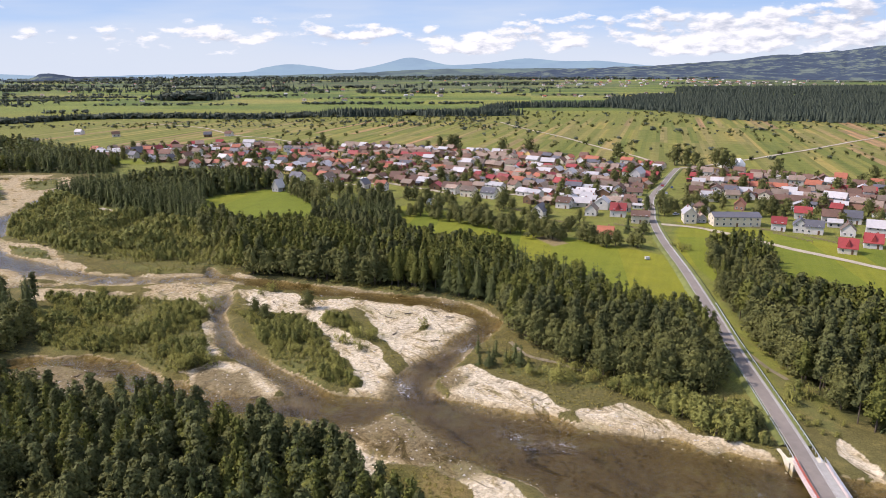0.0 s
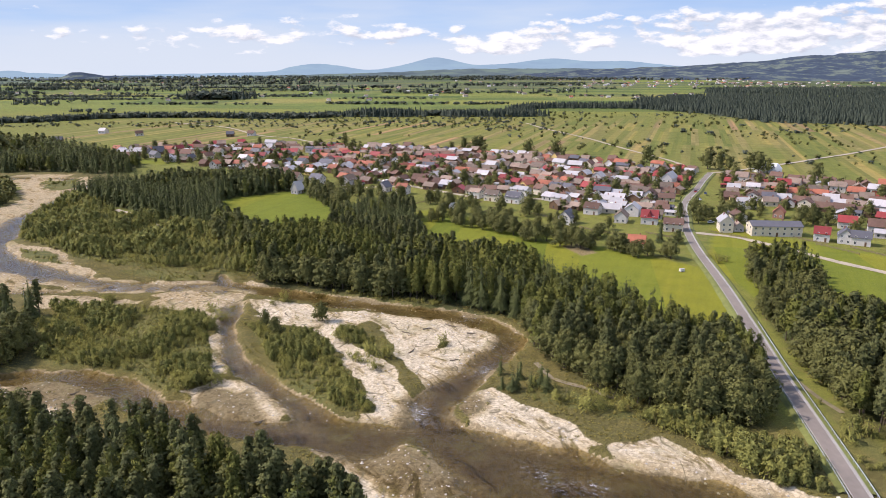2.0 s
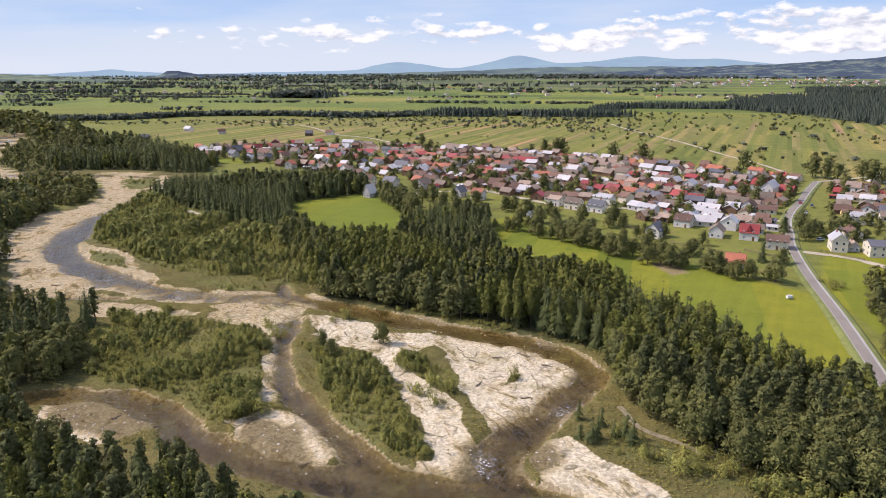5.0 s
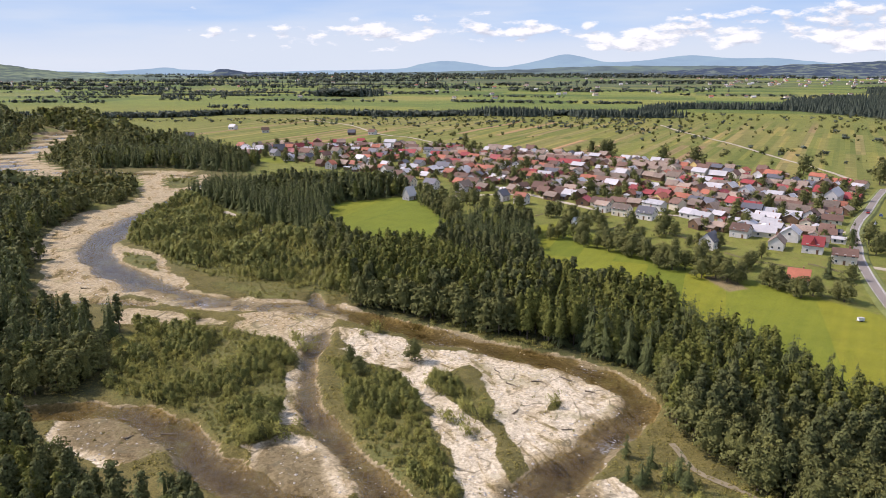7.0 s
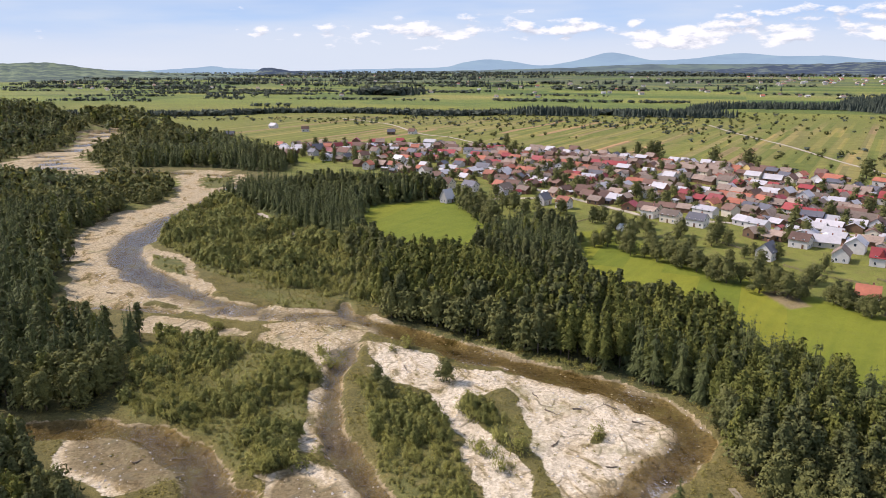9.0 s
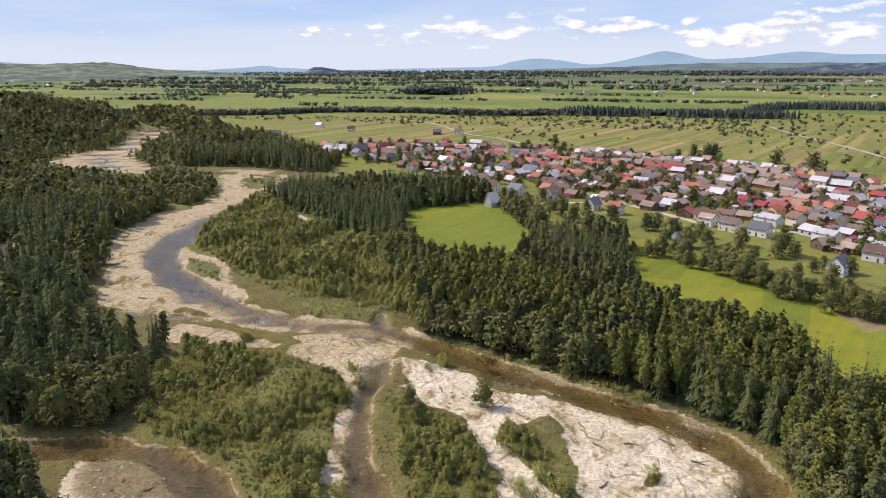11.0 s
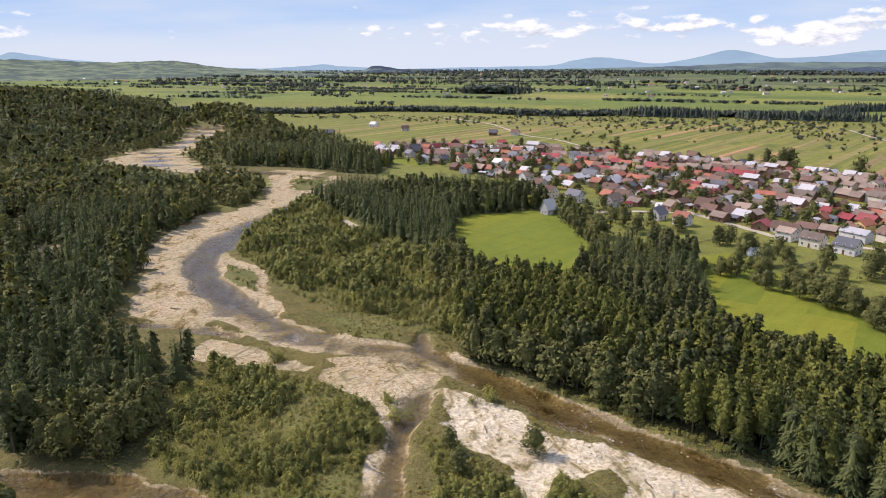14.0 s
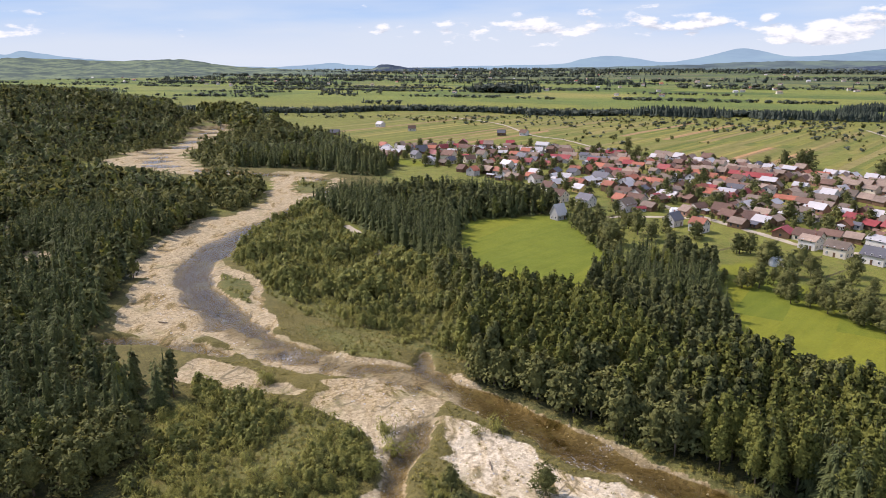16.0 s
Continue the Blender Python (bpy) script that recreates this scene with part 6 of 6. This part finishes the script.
def driftwood(x, y, length, turn, seed):
    """A washed-up trunk with a root plate and broken branch stubs."""
    r = random.Random(seed)
    z = float(land(np.array([x]), np.array([y]))[0][0])
    root = new("driftwood_log")
    root.matrix_basis = pose(x, y, max(z, WATER) + 0.1, 0, 0, turn) @ Matrix.Scale(0.62, 4)
    pts = [(length * (k / 5 - 0.5), 0.15 * math.sin(k * 1.7 + seed), 0.1 * r.random()) for k in range(6)]
    v, f = tube([(0, 0, 0)] * 6, [0.26, 0.24, 0.2, 0.17, 0.12, 0.06], 7)
    v = [(pts[i // 7][0], pts[i // 7][1] + p[0], pts[i // 7][2] + p[1]) for i, p in enumerate(v)]
    piece("trunk", (v, f), M_DRIFT, root)
    rv2, rf = [], []
    for k in range(7):
        a = k * 0.9
        tv, tf = tube([(0, 0, 0), (0.1, 0, 0)], [0.09, 0.02], 4)
        end = (-0.45 * r.random(), 0.75 * math.cos(a), 0.75 * abs(math.sin(a)))
        o = len(rv2)
        rv2 += [(p[2] - length / 2, p[0], p[1]) for p in tv[:4]] + [(end[0] - length / 2, end[1] + p[0], end[2] + p[1]) for p in tv[4:]]
        rf += [tuple(o + i for i in q) for q in tf]
    piece("root_plate", (rv2, rf), M_DRIFT, root)
    for k in range(2):
        tv, tf = tube([(0, 0, 0), (0.3, 0.5 - k, 0.7)], [0.07, 0.02], 4)
        piece("branch_stub", ([(p[0] + length * (0.05 + 0.2 * k), p[1], p[2]) for p in tv], tf), M_DRIFT, root)
    return tagged(root, "bleached driftwood trunk stranded on river gravel", "log", group="driftwood on the bars")


for k, (x, y, l, a) in enumerate([(-73, 144, 4.5, 20), (-84, 147, 5, -8), (-79, 141, 3, 60), (-70, 139, 3.5, 40), (-14, 176, 5, -30), (-9, 178, 4, 10), (-3, 181, 6, -25), (-12, 165, 4, 70), (-2, 160, 3.5, 20), (-18, 182, 4, -50),
                                  (-47, 187, 4, -60), (-150, 226, 5, 20), (-160, 236, 4, -40), (-145, 214, 5, 10), (-38, 131, 4, 30), (16, 112, 3, 15), (-24, 120, 4, -20), (2, 176, 4, -15)]):
    driftwood(x, y, l, a, k)


# ---- tracks, bridge and rails ----
def track(name, pts, width, mat, label, lift=0.12):
    """A strip laid on the ground, following its height."""
    p = smooth_line(pts, 10)
    t = np.gradient(p, axis=0)
    t /= np.linalg.norm(t, axis=1)[:, None]
    side = np.stack([t[:, 1], -t[:, 0]], -1)
    w = width * (0.42 + 0.16 * wobble(p[:, 0], p[:, 1], 6, 77))
    v = []
    for s in (-1, 0, 1):
        q = p + side * (s * w)[:, None]
        v.append(np.concatenate([q, (land(q[:, 0], q[:, 1])[0] + lift)[:, None]], 1))
    v = np.stack(v, 1).reshape(-1, 3)
    f = [(i * 3 + j, i * 3 + j + 1, i * 3 + j + 4, i * 3 + j + 3) for i in range(len(p) - 1) for j in range(2)]
    return tagged(new(name, mesh_of(name, v, f, [mat])), label, "track", kind="structure")


track("road_field_track", [(140, 470), (136, 500), (122, 554), (108, 627), (81, 722), (64, 800)], 2.8, M_TRACK, "pale gravel track between strip fields", 0.3)
track("road_east_track", [(147, 439), (171, 452), (256, 517), (344, 590), (540, 748)], 2.8, M_TRACK, "pale gravel track between strip fields", 0.3)
track("road_west_track", [(-88, 560), (-120, 592), (-155, 633), (-192, 661), (-253, 745), (-330, 800)], 2.8, M_TRACK, "pale gravel track between strip fields", 0.3)
track("road_lane_south", [(86, 284), (94, 281), (103, 276), (115, 259), (124, 243), (136, 226), (152, 200)], 3.2, M_TRACK, "pale village lane along the gardens")
track("road_lane_north", [(-31, 389), (-46, 386), (-60, 381), (-72, 374)], 3.0, M_TRACK, "pale village lane between gardens")
track("road_lane_west", [(98, 333), (78, 342), (50, 350), (26, 353), (3, 358), (-6, 366), (-31, 390), (-49, 407), (-62, 426)], 3.4, M_TRACK, "pale village lane between gardens")
track("road_forest_track", [(69.6, 160), (69.8, 150), (70.6, 142), (72, 136)], 1.0, M_SAND, "sandy track beside the road")
track("road_shore_path", [(16, 158), (19, 150), (24, 146), (30, 141)], 1.2, M_SAND, "worn sandy path on the shore")
track("road_thicket_path", [(-158, 320), (-146, 310), (-136, 300), (-126, 289)], 3.0, M_TRACK, "sandy opening in the thicket", 0.3)

BRIDGE = [(52.5, 40), (55.0, 60), (57.2, 85), (58.8, 97), (60.0, 104)]
M_BEAM = plain("edge_beam", (0.58, 0.47, 0.42), 0.85, 1.0, 0.15)
M_PIER = plain("pier_concrete", (0.62, 0.56, 0.42), 0.9, 1.0, 0.15)
bridge = tagged(new("road_bridge"), "concrete road bridge with a red steel parapet over the river", "bridge")
for name, off, hts, mat, lab in (("deck", (-1.9, -1.9, 3.0, 3.0, -1.9), (0.86, 0.05, 0.05, 0.86, 0.86), M_CONCRETE, ""), ("edge_beam", (-2.1, -2.1, -1.42, -1.42, -2.1), (0.4, 1.12, 1.12, 0.4, 0.4), M_BEAM, "pale pink edge beam"),
                                 ("edge_beam", (2.8, 2.8, 3.2, 3.2, 2.8), (0.4, 1.1, 1.1, 0.4, 0.4), M_BEAM, "")):
    ribbon(name, BRIDGE, off, hts, mat, bridge, lab)
ribbon("footway", BRIDGE, (1.39, 1.43, 2.8), (0.87, 1.0, 1.0), M_CONCRETE, bridge, "pale concrete footway")
for z0, off, mat in ((1.75, -1.9, M_RAILRED), (1.45, -1.9, M_RAILRED), (1.75, 3.0, M_STEEL), (1.45, 3.0, M_STEEL)):
    ribbon("handrail", BRIDGE, (off - 0.06, off - 0.06, off + 0.06, off + 0.06, off - 0.06), (z0, z0 + 0.1, z0 + 0.1, z0, z0), mat, bridge)
post = mesh_of("rail_post", *boxes((0, 0, 0.38, 0.08, 0.08, 0.85)), [M_STEEL])
line = smooth_line(BRIDGE, 12)
for off in (-1.9, 3.0):
    for q in line[::2]:
        piece("rail_post", post, None, bridge, pose(q[0] + off, q[1], 1.0))
piece("abutment", boxes((60.4, 104.5, -0.4, 5.6, 2.2, 2.4)), M_PIER, bridge)
piece("wing_wall", boxes((57.6, 106.6, -0.3, 0.5, 4.5, 1.8)), M_PIER, bridge)
piece("pier", boxes((57.6, 88, -0.8, 6.5, 1.2, 2.2)), M_PIER, bridge)
piece("pier", boxes((55.6, 68, -0.8, 6.5, 1.2, 2.2)), M_PIER, bridge)


def guard_rail(pts, off):
    root = tagged(new("guard_rail"), "galvanised steel crash barrier beside the road", "guard rail", group="barriers beside the road")
    ribbon("beam", pts, (off - 0.04, off - 0.09, off - 0.04, off - 0.09, off - 0.04), (1.2, 1.27, 1.32, 1.37, 1.43), M_STEEL, root)
    for q in smooth_line(pts, 6):
        piece("rail_post", post, None, root, pose(q[0] + off, q[1], 0.65))
    return root


guard_rail([(60.0, 104), (61.5, 113), (63.1, 124), (64.7, 135), (66.2, 146)], -1.85)
guard_rail([(60.0, 104), (61.5, 113), (63.1, 124), (64.7, 135), (67.8, 157), (72, 183)], 2.5)


# ---- tents, trailer, vehicles ----
M_CANVAS = plain("white_canvas", (0.78, 0.77, 0.74), 0.8, 1.0, 0.08)
M_TYRE = plain("rubber", (0.03, 0.03, 0.03), 0.9, 2.0, 0.1)


def tent(x, y, turn, length, width, height):
    """A tunnel tent: a ribbed barrel of canvas with closed ends."""
    z = float(land(np.array([x]), np.array([y]))[0][0])
    root = tagged(new("tunnel_tent"), "white canvas tunnel tent standing on grass", "tent", group="white tents")
    root.matrix_basis = pose(x, y, z - 0.1, 0, 0, turn)
    v, f = [], []
    for i in range(7):
        xx = length * (i / 6 - 0.5)
        k = (1.0 if i % 2 else 0.96) * (0.55 if i in (0, 6) else 1.0)
        v += [(xx, -math.cos(a) * width / 2 * k, math.sin(a) * height * k) for a in [math.pi * j / 8 for j in range(9)]]
    f = [(i * 9 + j, i * 9 + j + 1, i * 9 + j + 10, i * 9 + j + 9) for i in range(6) for j in range(8)]
    piece("canvas", (v, f), M_CANVAS, root)
    for e in (0, 6):
        piece("end_flap", poly_mesh("end_flap", v[e * 9:e * 9 + 9], [tuple(range(9))], M_CANVAS), None, root)
    return root


for x, y, a, l, w, h in [(-5.5, 330, 20, 4.5, 4.0, 3.0), (70, 332, -30, 11, 5, 2.6), (155, 309, 10, 3.5, 3, 2.4), (159, 307, 10, 3, 2.6, 2.0), (182, 444, -30, 16, 9, 6.0), (-44, 396, 10, 5, 4, 2.5), (176, 290, 70, 5, 3, 2.2), (24, 352, -20, 4, 3, 2.2)]:
    tent(x, y, a, l, w, h)


def wheel(parent, x, y, r=0.32):
    v, f = tube([(0, 0, -0.1), (0, 0, 0.1)], [r, r], 12)
    o = len(v)
    v += [(0, 0, -0.11), (0, 0, 0.11)]
    f += [(o, (k + 1) % 12, k) for k in range(12)] + [(o + 1, 12 + k, 12 + (k + 1) % 12) for k in range(12)]
    w = piece("wheel", (v, f), M_TYRE, parent, pose(x, y, r, 90))
    rv3, rf3 = tube([(0, 0, -0.12), (0, 0, 0.12)], [r * 0.55, r * 0.55], 8)
    piece("rim", (rv3, rf3), M_STEEL, w)


CAR_PAINTS = [("silver", plain("silver_paint", (0.5, 0.5, 0.52), 0.35, 1.0, 0.05)), ("dark blue", plain("blue_paint", (0.05, 0.08, 0.18), 0.35, 1.0, 0.05)), ("white", plain("white_paint", (0.75, 0.75, 0.74), 0.35, 1.0, 0.05)), ("red", plain("red_car_paint", (0.40, 0.04, 0.035), 0.35, 1.0, 0.05))]


def car(x, y, z, turn, paint):
    word, mat = CAR_PAINTS[paint]
    root = tagged(new("car"), f"{word} hatchback car parked by the village road", "car", group="parked cars")
    root.matrix_basis = pose(x, y, z, 0, 0, turn) @ Matrix.Scale(1 / UNIT, 4)
    side = [(-2.05, 0.35), (-2.05, 0.8), (-1.9, 0.95), (1.0, 0.95), (2.0, 0.78), (2.1, 0.35)]
    n = len(side)
    v = [(a, s * 0.85, b) for s in (-1, 1) for a, b in side]
    piece("body", poly_mesh("body", v, [tuple(range(n))[::-1], tuple(range(n, 2 * n))] + [(k, (k + 1) % n, n + (k + 1) % n, n + k) for k in range(n)], mat), None, root)
    side = [(-1.85, 0.94), (-1.55, 1.42), (0.1, 1.45), (0.95, 0.94)]
    v = [(a, s * (0.82 if b < 1 else 0.66), b) for s in (-1, 1) for a, b in side]
    piece("cabin_glass", poly_mesh("cabin_glass", v, [(3, 2, 1, 0), (4, 5, 6, 7), (0, 1, 5, 4), (2, 3, 7, 6)], M_GLASS), None, root)
    piece("roof", boxes((-0.72, 0, 1.455, 1.7, 1.3, 0.04)), mat, root)
    for a in (-1.3, 1.3):
        for s in (-1, 1):
            wheel(root, a, s * 0.8)
    for s in (-1, 1):
        piece("headlight", boxes((2.03, s * 0.6, 0.68, 0.1, 0.35, 0.16)), M_FRAME, root)
    return root


for x, y, z, a, p in [(98, 306, 0.92, 68, 1), (112, 349, 0.92, 66, 0), (104, 322, 0.92, 66, 2), (117, 372, 0.92, 66, 3), (101.5, 301, 0.5, 30, 0), (120, 366, 0.92, 70, 1)]:
    car(x, y, z, a, p)


def trailer(x, y, turn):
    z = float(land(np.array([x]), np.array([y]))[0][0])
    root = tagged(new("bee_trailer"), "small white field trailer with an orange end on the meadow", "trailer")
    root.matrix_basis = pose(x, y, z, 0, 0, turn) @ Matrix.Scale(0.68 / UNIT, 4)
    piece("body", boxes((0, 0, 1.25, 2.9, 1.8, 1.5)), M_CANVAS, root)
    piece("end_panel", boxes((1.48, 0, 1.2, 0.06, 1.6, 1.3)), ROOFS["orange-red"], root, label="orange end panel")
    piece("roof", boxes((0, 0, 2.06, 3.2, 2.1, 0.12)), ROOFS["light grey"], root)
    piece("drawbar", boxes((-2.0, 0, 0.5, 1.2, 0.12, 0.1)), M_STEEL, root)
    for s in (-1, 1):
        wheel(root, 0, s * 0.95, 0.36)


trailer(69, 230, 15)


# ---- garden fences ----
M_FENCE = plain("fence_wood", (0.20, 0.15, 0.10), 0.9, 3.0, 0.25)
FENCE_POST = mesh_of("post", *boxes((0, 0, 0.5, 0.12, 0.12, 1.3)), [M_FENCE])


def fence(a, b):
    """A post-and-rail fence between two corners of a plot."""
    length = math.hypot(b[0] - a[0], b[1] - a[1]) * UNIT
    z = float(land(np.array([a[0]]), np.array([a[1]]))[0][0])
    root = tagged(new("garden_fence"), "weathered wooden post and rail garden fence", "fence", group="garden fences")
    root.matrix_basis = pose(a[0], a[1], z, 0, 0, math.degrees(math.atan2(b[1] - a[1], b[0] - a[0]))) @ Matrix.Scale(1 / UNIT, 4)
    n = max(3, int(length / 2.6))
    for k in range(n + 1):
        piece("post", FENCE_POST, None, root, pose(length * k / n, 0, 0))
    for h in (0.45, 0.75, 1.05):
        piece("rail", boxes((length / 2, 0.06, h, length, 0.05, 0.12)), M_FENCE, root)


for a, b in [((46, 292), (54, 282)), ((54, 282), (66, 276)), ((30, 318), (40, 304)), ((8, 344), (-4, 328)), ((18, 338), (8, 320)), ((128, 266), (136, 252)), ((138, 262), (146, 246)), ((148, 258), (154, 248)), ((160, 254), (168, 242)),
             ((-14, 352), (-26, 334)), ((96, 284), (106, 274)), ((124, 276), (132, 266)), ((-60, 384), (-72, 372)), ((70, 282), (78, 274))]:
    fence(a, b)


# ---- from plan units to metres ----
for ob in list(scene.objects):
    if ob.parent is None and ob.type in ("MESH", "EMPTY"):
        ob.matrix_basis = Matrix.Scale(UNIT, 4) @ ob.matrix_basis
